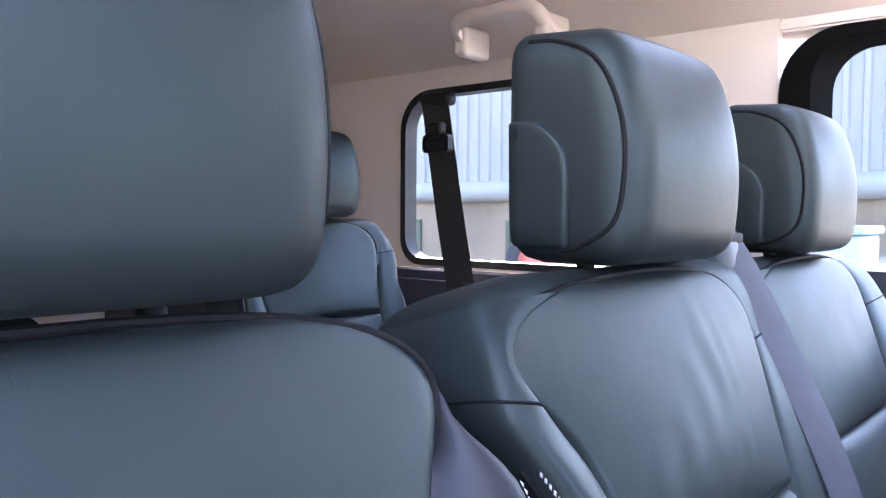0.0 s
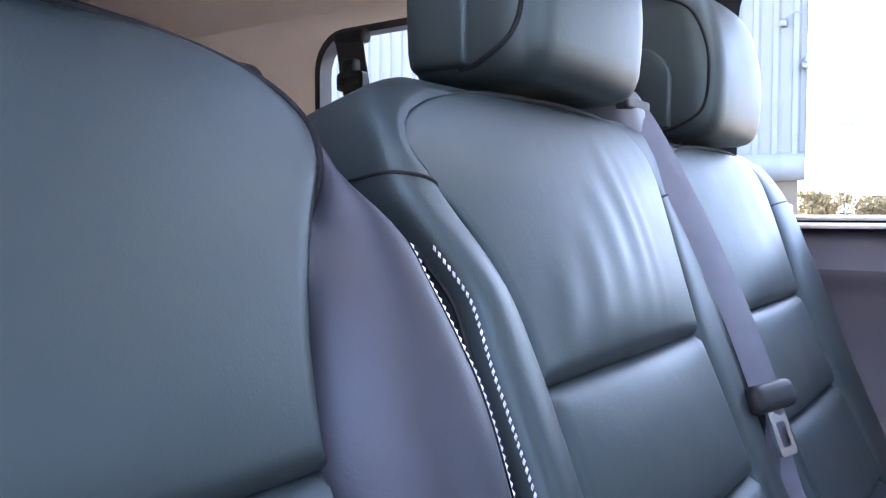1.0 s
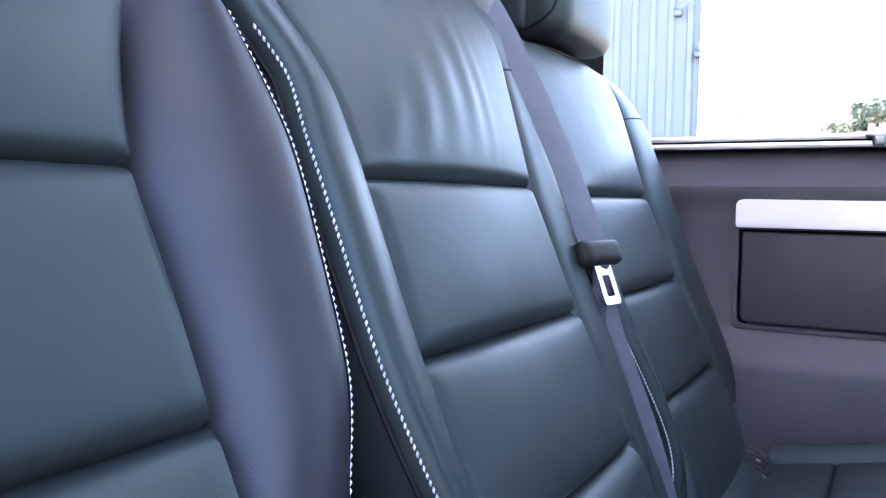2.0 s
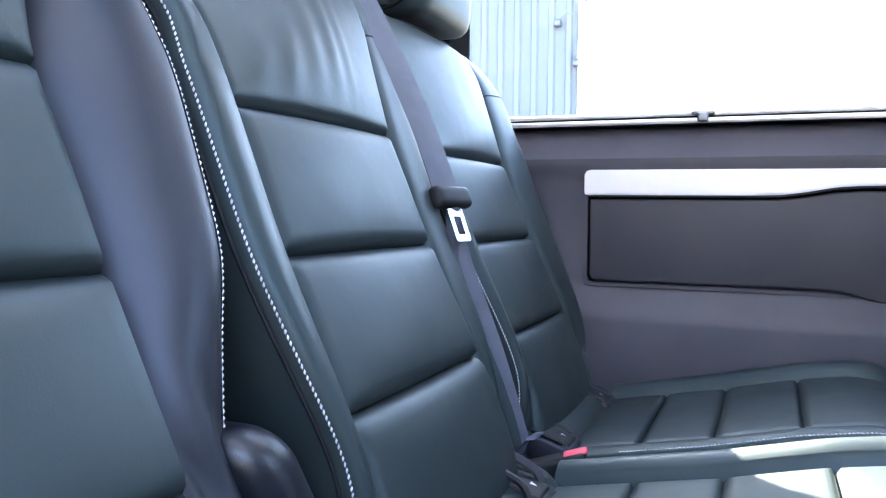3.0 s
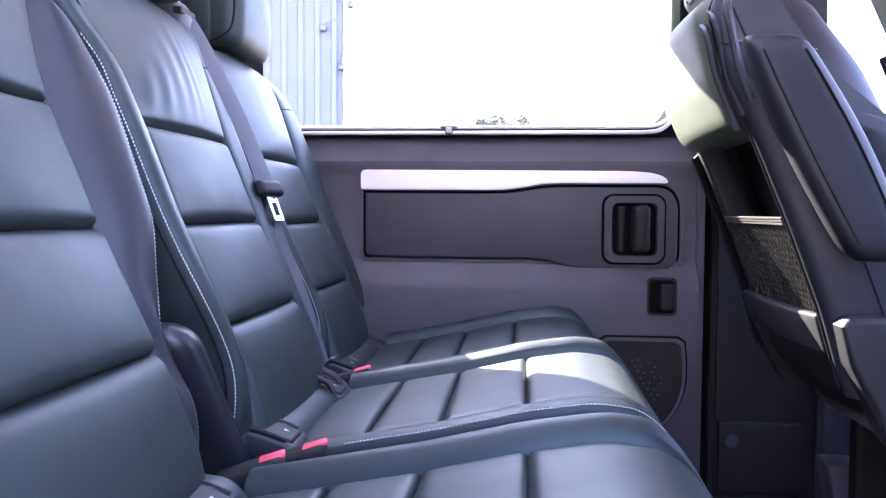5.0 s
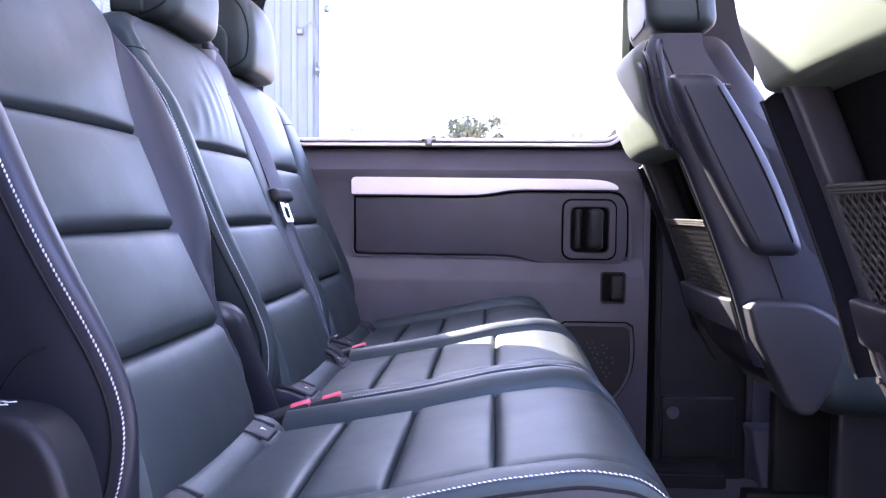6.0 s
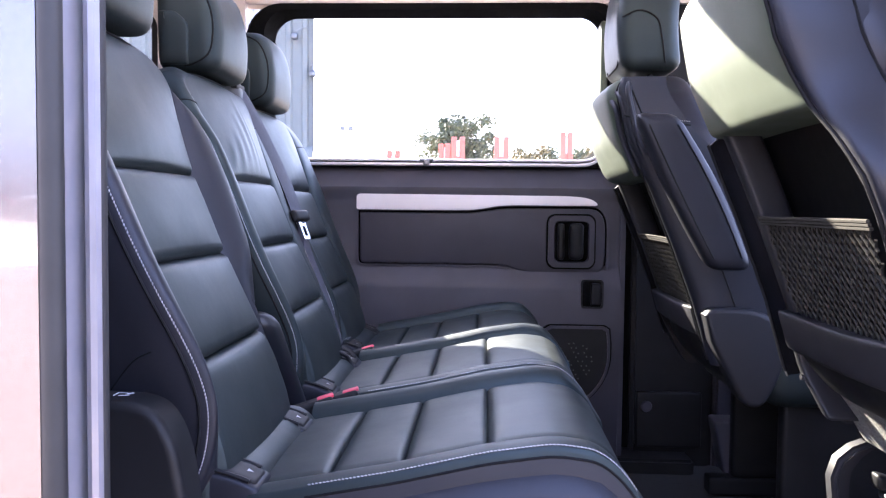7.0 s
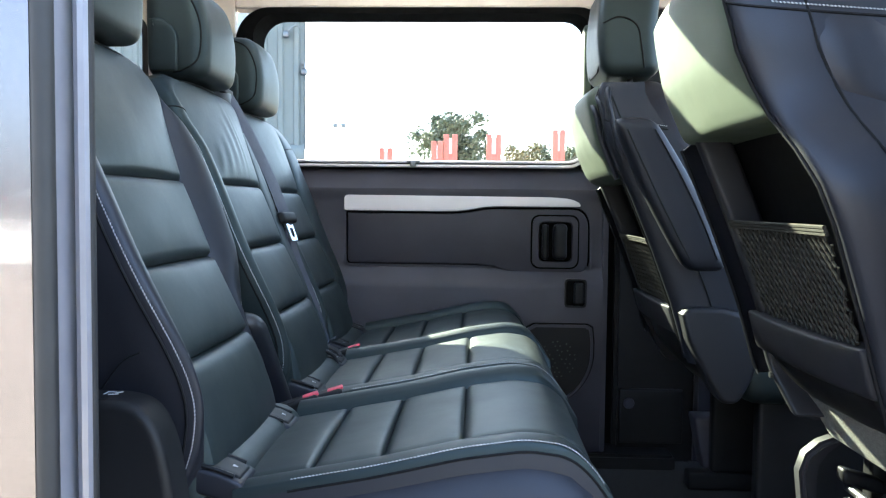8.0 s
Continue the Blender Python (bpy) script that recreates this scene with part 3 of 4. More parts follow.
def body_half(z, s, tight):
    """Half width of the whole backrest, with its rounded shoulders."""
    if tight and s > 0:
        low = outer_half(z, s, tight) - 0.010
        return min(low, curve(z, (1.30, 1.39, 1.42, 1.44), (0.224, 0.224, 0.208, panel_edge(1.44, 1, True) + 0.002), 0.010)) if z < 1.44 else panel_edge(z, 1, True) + 0.002
    k = min(1.0, max(0.0, (z - 1.36) / 0.07))
    full = (outer_half(z, s, tight) - 0.010) * (1 - k) + (0.238 if s < 0 else 0.212) * k
    return full if z <= 1.44 else full - 0.07 + 0.07 * math.sqrt(max(0, 1 - ((z - 1.44) / 0.092) ** 2))


def bolster_front(z, s, tight):
    """How far the crest of a bolster stands out from the back's face."""
    zs = (0.86, 0.93, 0.97, 1.02, 1.06, 1.10, 1.18, 1.30, 1.36, 1.41, 1.45, 1.49, 1.515)
    if s < 0 and tight:
        cs = (-0.08, -0.038, -0.006, 0.021, 0.031, 0.035, 0.036, 0.030, 0.023, 0.015, 0.006, 0.001, -0.006)
    elif s < 0:
        cs = (-0.08, -0.043, -0.012, 0.008, 0.014, 0.017, 0.020, 0.019, 0.017, 0.013, 0.006, 0.001, -0.006)
    elif tight:
        cs = (-0.08, -0.045, -0.022, -0.011, -0.020, -0.010, 0.018, 0.021, 0.019, 0.014, 0.002, -0.012, -0.02)
    else:
        cs = (-0.08, -0.060, -0.040, -0.018, -0.010, -0.006, -0.002, 0.000, 0.000, -0.002, -0.006, -0.012, -0.022)
    return curve(z, zs, cs, 0.018)


def cushion_z(x):
    return curve(x, (0.0, 0.05, 0.17, 0.265, 0.366, 0.44, 0.490, 0.522, 0.545), (0.912, 0.918, 0.941, 0.959, 0.983, 0.994, 0.988, 0.960, 0.920), 0.014)


def padded(place, sides, v0, v1, base, high, edges, puff, nu=22, nv=14, extra=None):
    """A stuffed panel: place(y, v, c) between sides(v); edges: how far the sides, the start and the end are rolled down to base."""
    def fn(u, v):
        a, b = sides(v)
        y = a + (b - a) * (u + 1) / 2
        k = [min(max(d, 0) / e, 1) for d, e in ((min(y - a, b - y), edges[0]), (v - v0, edges[1]), (v1 - v, edges[2]))]
        f = [math.sqrt(max(0.0, 1 - (1 - q) ** 2)) for q in k]
        t = (v - v0) / (v1 - v0) * 2 - 1
        c = base + (high - base) * min(f[0], f[1] * f[2]) + puff * (1 - u * u) * (1 - t**4)
        if extra:
            c += extra(u, v) * min(k)
        return place(y, v, c)
    return sheet(fn, 2 * ease(nu) - 1, v0 + (v1 - v0) * ease(nv))


def creases(u, v):
    """Pulled folds in the leather of a shoulder panel."""
    s = 0.0
    for u0, lean, wide, high, z0, tall in ((0.02, -0.9, 0.085, 0.0015, 1.390, 0.050), (0.26, -0.5, 0.070, 0.0021, 1.410, 0.066), (0.44, -0.2, 0.050, 0.0012, 1.400, 0.060),
                                           (-0.22, -1.6, 0.090, 0.0018, 1.360, 0.040), (-0.46, -2.4, 0.100, 0.0016, 1.345, 0.032)):
        s += high * math.exp(-(((u - u0) - lean * (1.40 - v) * 1.2) / wide) ** 2) * math.exp(-(abs(v - z0) / tall) ** 2.6)
    return s


def rear_seat(name, yc, dx, label, folds, tight=False, dz=0.0, broad=0.0, group="bench seats of the middle row"):
    seat = thing(name, label, "seat", group)
    seat.location = (dx, yc, dz)
    # backrest
    def body_map(y, z, c):
        w = body_half(z, y, tight)
        deep = min(1.0, max(0.0, (1.40 - z) / 0.05)) * 0.026 if c > -0.05 and abs(y) < 0.19 else 0
        if tight and y > 0.10 and c > -0.06:
            deep = 0.036 * min(1.0, max(0.0, (1.475 - z) / 0.03))
        return back_at(y / 0.212 * w, z, c - deep)
    part("back_body", soft_box((-0.212, 0.86, -0.125), (0.212, 1.530, -0.004), 0.03, body_map, (10, 22, 4)), LEATHER, seat)
    seams = (0.925, 1.070, 1.185, 1.300, 1.518)
    for i, (a, b) in enumerate(zip(seams, seams[1:])):
        last = i == 3
        part("back_panel", padded(back_at, lambda z: (-panel_edge(z, -1, tight), panel_edge(z, 1, tight)), a - 0.003, b + (0.003 if not last else 0), -0.028 if not last else -0.014, 0.001,
             (0.012, 0.011, 0.016) if not last else (0.011, 0.013, 0.013), 0.008 if not last else 0.012, 64 if last and folds else 28, 18 if not last else 36, creases if last and folds else None), LEATHER, seat)
    def seam_at(z, s):
        sunk = min(1.0, max(0.0, (1.445 - z) / 0.045))
        return back_at(s * panel_edge(z, s, tight), z, -0.004 - (0.004 if s < 0 else 0.012) * sunk)
    edge = [seam_at(z, s) for s, zs in ((-1, 1.306 + 0.2124 * ease(44)), (1, 1.5184 - 0.2124 * ease(44))) for z in zs]
    part("shoulder_piping", tube(edge, 0.0026, 8), PIPING, seat)
    for s in (-1, 1):
        def section(u, z, s=s):
            b = bolster_front(z, s, tight)
            k = min(1.0, max(0.0, (z - 1.32) / 0.06))
            wi, wo = panel_edge(z, s, tight) - 0.004, outer_half(z, s, tight) * (1 - k) + (body_half(z, s, tight) + 0.003) * k
            if s > 0:
                wo += broad
                b += 0.25 * broad
            top = min(1.0, max(0.0, (z - 1.36) / 0.05))
            row = ((0, -0.042 + 0.030 * top), (0.06, -0.034 + 0.024 * top), (0.22, -0.016 + 0.2 * b), (0.45, 0.70 * b - 0.003), (0.72, b), (0.90, b - 0.002), (1.0, b - 0.012), (1.03, b - 0.05), (1.0, -0.05), (0.97, -0.12)) if s > 0 and tight else ((0, -0.03), (0.05, -0.006 + 0.15 * b), (0.2, 0.50 * b), (0.45, 0.84 * b), (0.75, b), (0.93, b - 0.005), (1.0, b - 0.018), (1.03, b - 0.05), (1.0, -0.04 + 0.2 * b), (0.97, -0.12))
            ks = np.linspace(0, 1, len(row))
            if s < 0:
                k = min(1.0, max(0.0, (z - 1.415) / 0.03))
                row = [(p, q * (1 - k) + (b + 0.004) * k if p < 0.7 and i < 4 else q) for i, (p, q) in enumerate(row)]
            f = curve(u, ks, [r[0] for r in row], 0.05)
            c = curve(u, ks, [r[1] for r in row], 0.05)
            if s > 0 and tight:
                c += 0.0075 * math.sin(11 * f + (z - 1.07) * 70) * math.exp(-((z - 1.075) / 0.038) ** 2) * math.sin(math.pi * min(1.0, f))
            if z < 0.95:
                q = max(0.0, min(1.0, (z - 0.865) / 0.085))
                f *= 0.4 + 0.6 * math.sqrt(q)
            return back_at(s * (wi + (wo - wi) * f), z, c)
        us = np.linspace(0, 1, 46)
        sm = sheet(section, us, np.linspace(0.868, 1.508, 60))
        bmesh.ops.smooth_vert(sm, verts=[v for v in sm.verts if not v.is_boundary], factor=0.5, use_axis_x=True, use_axis_y=True, use_axis_z=True)
        bmesh.ops.smooth_vert(sm, verts=[v for v in sm.verts if not v.is_boundary], factor=0.5, use_axis_x=True, use_axis_y=True, use_axis_z=True)
        # door-side seat: lavender reflected light is put into the bolster colour
        part("bolster", sm, LEATHER_SIDE if tight else LEATHER, seat)
        if s < 0 and tight:
            # thin dark cord stands in for the shade of a leather crease
            fold = [back_at(-1.014 * outer_half(z, s, tight), z, c) for z, c in smooth_line([(1.045, -0.12), (1.075, -0.07), (1.094, -0.035), (1.098, -0.012)], 6)]
            part("crease_shade", tube(fold, 0.0010, 6), PIPING, seat)
        line = [Vector(section(0.605, z)) + Vector((0.0008, s * 0.0008, 0)) for z in np.linspace(0.945, 1.400, 60)]
        part("stitching", stitches(line, (0.8, s * 0.5, 0.2)), THREAD, seat, "white decorative stitching")
        cord = [Vector(section(0.665, z)) + Vector((0, s * 0.0008, 0)) for z in np.linspace(0.95, 1.40, 60)]
        seam = [section(u, 1.432 + 0.022 * u) for u in np.linspace(0.04, 0.80, 30)]
        if s < 0 or not tight:
            part("collar_seam", tube(seam, 0.0011, 6), PIPING, seat)
        part("edge_piping", tube(cord, 0.0018, 6), PIPING, seat)
    # headrest
    lean = 0.012 if tight else -0.012 if broad else 0.0

    def head_map(y, z, c):
        k = (z - 1.520) / 0.185
        wide = 1 - 0.09 * max(0, k) ** 3 - 0.04 * (1 - k) ** 4
        front = (0.006 * (1 - (y / 0.1) ** 2) + 0.008 * math.sin(math.pi * k) - 0.016 * k**3) * (1 + c / 0.118) ** 0.7 if c > -0.117 else 0.0
        return (-0.118 + 0.90 * c + front - 0.004 * k, y * wide * 1.03 + lean, 1.489 + 0.935 * (z - 1.520) + 0.006 * k * (-c / 0.118))
    head = part("headrest", soft_box((-0.100, 1.520, -0.118), (0.100, 1.703, 0.0), 0.0249, head_map, (18, 20, 9)), LEATHER, seat)
    def head_side(z, c):
        """Half width of the rounded headrest block at that height and depth."""
        dz, dc = max(0, z - 1.678, 1.545 - z), max(0, c + 0.025, -0.093 - c)
        return 0.075 + math.sqrt(max(0.0, 0.000625 - dz * dz - dc * dc))
    for s in (-1, 1):
        line = [head_map(s * (head_side(z, c) - 0.0006), z, c) for z, c in smooth_line([(1.692, -0.088), (1.690, -0.055), (1.676, -0.022), (1.640, -0.011), (1.590, -0.010), (1.552, -0.016), (1.535, -0.042), (1.531, -0.062)], 6)]
        part("headrest_piping", tube(line, 0.0020, 6), PIPING, head)
        def patch_map(c, z, t, s=s):
            x, y, zz = head_map(s * head_side(z, c), z, c)
            return (x, y + s * t, zz)
        part("side_patch", soft_box((-0.1120, 1.532, -0.006), (-0.052, 1.630, 0.0045), 0.0048, lambda c, z, t: patch_map(c - (0.028 * max(0, (z - 1.595) / 0.035) ** 2.2 if c > -0.09 else 0), z, t), (6, 10, 2)), LEATHER, head)
        part("headrest_post", rod((-0.172, s * 0.055, 1.44), (-0.178, s * 0.055, 1.51), 0.007), PLASTIC_BLACK, seat)
    # cushion
    def cush_map(x, y, z):
        k = min(1.0, max(0.0, (z - 0.76) / 0.20))
        return (x - (0.03 * (1 - k) if x > 0.45 else 0), y - (0.024 * math.sin(math.pi * k ** 1.6) if y < 0 else 0), z + (cushion_z(min(x, 0.533)) - 0.978) * k)
    part("cushion_body", soft_box((0.06, -0.177, 0.76), (0.541, 0.222, 0.960), 0.024, cush_map, (18, 10, 6)), LEATHER_SIDE, seat)
    cuts = (0.090, 0.184, 0.270, 0.367, 0.522)
    for a, b in zip(cuts, cuts[1:]):
        part("cushion_panel", padded(lambda y, x, c: (x, y, cushion_z(x) + c), lambda x: (-0.134, 0.162), a - 0.001, b + 0.001, -0.011, 0.002, (0.007, 0.012, 0.008), 0.0045, 26, 20), LEATHER, seat)
    for s, w0, w1 in ((-1, 0.132, 0.178), (1, 0.160, 0.226)):
        def rim(u, x, s=s, w0=w0, w1=w1):
            w = w0 + (w1 - w0) * u
            soft = min(1.0, max(0.0, (0.545 - x) / 0.07))
            c = (0.005 if s < 0 else 0.010) * soft * math.sin(math.pi * min(1, u * 0.9 + 0.1)) - (0.014 * (1 - u / 0.12) if u < 0.12 else 0)
            if s > 0:
                c += 0.010 * soft * math.sin(math.pi * min(1, u * 1.1)) - (0.045 * ((u - 0.82) / 0.18) ** 2 if u > 0.82 else 0)
            elif u > 0.9:
                c -= 0.034 * ((u - 0.9) / 0.1) ** 2
            return (x, s * w, cushion_z(x) + c)
        part("cushion_rim", sheet(rim, ease(20) * (0.957 if s < 0 else 1), np.linspace(0.10, 0.540, 52)), LEATHER, seat)
        if s > 0:
            continue
        line = [Vector(rim(0.86, x)) + Vector((0, 0, 0.0010)) for x in np.linspace(0.165, 0.532, 60)]
        part("cheek_fold", sheet(rim, np.linspace(0.955, 1, 8), np.linspace(0.10, 0.540, 52)), LEATHER_SIDE, seat)
        part("rim_seam", tube([rim(0.955, x) for x in np.linspace(0.165, 0.534, 60)], 0.0018, 6), PIPING, seat)
        part("cushion_stitching", stitches(line, (0, s * 0.4, 0.9)), THREAD, seat, "white decorative stitching")
    # roll and anchor flaps between cushion and backrest
    part("hinge_roll", soft_box((0.015, -0.165, 0.86), (0.112, 0.185, 0.953), 0.036, lambda x, y, z: (x, y, z - 0.10 * (x - 0.06)), (4, 10, 4)), LEATHER, seat)
    for s in (-1, 1):
        def flap_map(x, y, z):
            return (x - 0.040, y, z + 0.020 * math.cos((x - 0.085) / 0.055) - 0.022 - 0.10 * (x - 0.085))
        yf = s * 0.140 if s < 0 else 0.105
        flap = part("anchor_flap", soft_box((0.052, yf - 0.031, 0.925), (0.152, yf + 0.031, 0.9575), 0.006, flap_map, (10, 5, 3)), LEATHER_SIDE, seat)
        def lid_map(x, y, z):
            return flap_map(x - (0.012 * abs((y - yf) / 0.022) ** 3 if x < 0.1 else 0), y, z)
        lid = part("anchor_lid", soft_box((0.078, yf - 0.022, 0.950), (0.146, yf + 0.022, 0.9605), 0.003, lid_map, (10, 6, 2)), PLASTIC_BLACK, flap)
        ridge = [flap_map(x, y, 0.9600) for x, y in smooth_line([(0.140, yf - 0.026), (0.095, yf - 0.026), (0.078, yf - 0.018), (0.074, yf), (0.078, yf + 0.018), (0.095, yf + 0.026), (0.140, yf + 0.026)], 4)]
        part("anchor_rim", tube(ridge, 0.0028, 6), PLASTIC_BLACK, flap)
        tri = bmesh.new()
        tri.faces.new([tri.verts.new(flap_map(x, yf + y, 0.9618)) for x, y in ((0.131, -0.004), (0.138, 0.0), (0.131, 0.004))])
        part("mark", tri, WHITE_MARK, flap)
    # base under the cushion
    part("seat_base", soft_box((-0.02, -0.165, FLOOR_Z - 0.01), (0.44, 0.19, 0.78), 0.02), PLASTIC_BLACK, seat)
    return seat


rear_seat("bench_seat", -0.43, 0.0, "black leather van seat with white stitching beside the open door", False, True)
rear_seat("bench_seat", 0.04, 0.0, "creased black leather middle seat with white stitching and belt", True)
rear_seat("bench_seat", 0.495, -0.02, "black leather van seat with white stitching against the far door", False, dz=-0.006, broad=0.045)


# third row seat, seen past the middle row
rear_seat("third_row_seat", 0.49, -0.95, "dark leather third row van seat in shade", False, dz=0.03, group="third row seats")


# ---- front seats, seen from behind ----
RECLINER = ((0.836, 1.040), (0.848, 1.052), (0.885, 1.055), (0.940, 1.051), (0.985, 1.028), (1.008, 1.004), (1.004, 0.965), (0.985, 0.905), (0.962, 0.862), (0.940, 0.852), (0.915, 0.864), (0.878, 0.930), (0.850, 0.985))


def front_seat(name, yc, dx, dz, side, label):
    """side: towards which the armrest and the open door flank lie (-1: -y)."""
    seat = thing(name, label, "seat", "front seats")
    seat.location = (dx, yc, dz)
    RZ = (0.86, 0.95, 1.06, 1.18, 1.30, 1.40, 1.50, 1.56)
    RX = (0.900, 0.862, 0.830, 0.785, 0.735, 0.690, 0.668, 0.690)

    def at(y, z, c):
        return (float(np.interp(z, RZ, RX)) + c, y, z)

    def spread(s, z):
        """How much further out the driver's flank next to the open door stands."""
        return float(np.interp(z, (1.04, 1.10, 1.20, 1.24, 1.28, 1.32, 1.36, 1.45), (0.036, 0.046, 0.062, 0.062, 0.040, 0.004, -0.010, -0.014))) if s < 0 and not side else 0.0

    def inner(z):
        """The inboard edge of the driver's pocket lies further in below the panel."""
        return 0.0 if side else 0.040

    def body_map(c, y, z):
        w = float(np.interp(z, (0.88, 1.0, 1.15, 1.30, 1.42, 1.50, 1.55), (0.215, 0.235, 0.250, 0.252, 0.240, 0.195, 0.13)))
        return at(y / 0.25 * w, z, c * (1.0 if z < 1.4 else 1 - 2.2 * (z - 1.4)) + (0.075 if z < 1.34 else 0.02))

    part("back_body", soft_box((0.0, -0.25, 0.88), (0.150, 0.25, 1.55), 0.055, body_map, (6, 12, 20)), LEATHER_SIDE, seat)
    # hard upper panel with a drop edge at its foot
    def pad_map(c, y, z):
        k = max(0.0, (z - 1.40) / 0.13)
        return at(y * (1 - 0.10 * k**2) - (spread(-1, z) * min(1.0, -y / 0.2) if y < 0 else 0), z, c + 0.008 * (y / 0.2) ** 2 - (0.022 if side else 0))
    part("back_panel", soft_box((-0.040, -0.205, 1.318), (0.05, 0.205, 1.535), 0.030 if side else 0.012, pad_map, (6, 14, 10)), PANEL_BACK, seat, "smooth grey-green plastic back panel")
    for s in (-1, 1):
        # leather flank that stands proud of the panel edge
        def flank(u, z, s=s):
            a = math.pi * u
            y = s * (0.216 + spread(s, z) + 0.030 * math.sin(a * 0.5) + 0.006 * math.sin(a))
            return at(y * (1 if z < 1.42 else 1 - 0.9 * (z - 1.42)), z, (0.0 if s > 0 and z > 1.31 else -0.035) + (0.235 if not side else float(np.interp(z, (1.28, 1.42, 1.53), (0.235, 0.13, 0.085)))) * u * u - 0.012 * math.sin(a))
        part("flank", sheet(flank, np.linspace(0, 1, 12), np.linspace(0.93, 1.53, 28)), LEATHER_SIDE, seat)
        cord = [at(s * (0.214 + spread(s, z)) * (1 if z < 1.42 else 1 - 0.9 * (z - 1.42)), z, -0.036) for z in np.linspace(0.94, 1.52 if s < 0 else 1.31, 30)]
        part("flank_piping", tube(cord, 0.0032, 8), PIPING, seat)
        seam = [flank(0.62, z) for z in np.linspace(1.0, 1.50, 30)]
        part("flank_seam", tube(seam, 0.0018, 6), PIPING, seat)
        yoke = [flank(u, 1.458 - 0.03 * u) for u in np.linspace(0.06, 1, 20)]
        part("yoke_seam", tube(yoke, 0.0018, 6), PIPING, seat)
        part("yoke_stitching", stitches([Vector(p) + Vector((0, s * 0.001, 0.007)) for p in yoke[8:]], (0, s, 0.2)), THREAD, seat, "pale double stitching")
        part("back_rail", soft_box((-0.026, s * 0.190 - 0.016, 0.98), (0.030, s * 0.190 + 0.014, 1.33), 0.010, lambda c, y, z, s=s: at(y + s * spread(s, z) - (inner(z) if s > 0 else 0), z, c), (4, 4, 12)), SEAT_PLASTIC, seat)
    if side:
        for k, (out, lift) in enumerate(((0.000, -0.046), (0.016, -0.034), (0.034, -0.020))):
            rim = [at(side * (0.206 + out), z, lift) for z in np.linspace(1.325 + 0.02 * k, 1.46 + out, 10)]
            rim += [at(side * (0.206 + out) * math.cos(a), 1.46 + out + (0.046 + 0.2 * out) * math.sin(a), lift + 0.02 * max(0.0, a - 0.9)) for a in np.linspace(0.2, 1.5, 12)]
            part("panel_welt", tube(smooth_line(rim[::3], 6), 0.0065, 8), LEATHER_SIDE, seat)
    # sheet behind the net, near black to put the pocket's shade into its colour
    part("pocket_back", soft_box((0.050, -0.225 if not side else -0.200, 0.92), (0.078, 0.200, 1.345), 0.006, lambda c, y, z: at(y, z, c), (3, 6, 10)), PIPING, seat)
    part("pocket_rail", soft_box((-0.040, -0.205 if side else -0.235, 0.988), (0.01, 0.205 - inner(1), 1.050), 0.007, lambda c, y, z: at(y, z - 0.006 * (1 - (y / 0.2) ** 2), c), (4, 10, 5)), SEAT_PLASTIC, seat)
    step, low, top = 0.018, 1.040, 1.185
    cords = []
    for sgn in (-1, 1):
        for k in np.arange(-0.34, 0.34, step):
            pts = [(k + sgn * 0.85 * (t - 1.11), t) for t in np.linspace(low, top, 12)]
            pts = [(y, z) for y, z in pts if -0.178 - spread(-1, z) < y < 0.176 - inner(z)]
            if len(pts) > 2:
                cords.append(tube([at(y, z, -0.026 + 0.008 * math.cos(y * 8)) for y, z in pts], 0.0019, 5))
    tagged(part("storage_net", join(*cords), NET, seat, "stretched black elastic net"), kind="stuff")
    for i in range(3):
        part("net_hem", tube([at(y, 1.184 + 0.0042 * i, -0.030 + 0.008 * math.cos(y * 8)) for y in np.linspace(-0.178 - spread(-1, 1.19), 0.176 - inner(1.19), 14)], 0.0025, 6), NET, seat)
    foot = 0.880 if side else 0.922
    part("lower_shell", soft_box((-0.020, -0.205, foot), (0.05, 0.205 - inner(1), 1.035), 0.014, lambda c, y, z: at(y * (0.90 + 0.6 * (z - foot)), z, c - 0.012 + 0.016 * (y / 0.2) ** 2 + 0.5 * max(0, foot + 0.05 - z)), (4, 10, 10)), PLASTIC_BLACK, seat)
    if not side:
        part("side_bracket", soft_box((-0.034, 0.138, 0.885), (0.020, 0.158, 1.030), 0.008, lambda c, y, z: at(y - 0.5 * max(0.0, 0.96 - z), z, c), (4, 3, 10)), SEAT_PLASTIC, seat)
        part("bracket_screw", rod((0.826, 0.140, 0.945), (0.834, 0.140, 0.945), 0.005, 0.005, 10), STEEL, seat)
    part("carpet_flap", soft_box((0.868, -0.200, 0.845), (0.883, 0.140, 0.940), 0.006, lambda x, y, z: (x + 0.62 * (0.940 - z), y, z), (3, 8, 6)), GREY_CARPET, seat, "grey carpet covered lower flap")
    part("cushion", soft_box((0.94, -0.25, 0.84), (1.50, 0.25, 1.00), 0.05, None, (8, 8, 4)), LEATHER, seat)
    for s in (-1, 1):
        shield = [(p[0] - (0.028 if side else 0), p[1]) for p in smooth_line(RECLINER, 4)]
        part("recliner_cover", puck(shield, s * 0.276, s * 0.220, 0.012), SEAT_PLASTIC, seat)
        part("slide_rail", soft_box((0.94, s * 0.17 - 0.025, FLOOR_Z - dz + 0.002), (1.50, s * 0.17 + 0.025, FLOOR_Z - dz + 0.05), 0.008), PLASTIC_BLACK, seat)
        part("frame_leg", soft_box((1.00, s * 0.17 - 0.02, FLOOR_Z - dz + 0.046), (1.46, s * 0.17 + 0.02, 0.85), 0.012), PLASTIC_BLACK, seat)
    # headrest upright on two posts
    def head_map(x, y, z):
        k = (z - 1.555) / 0.22
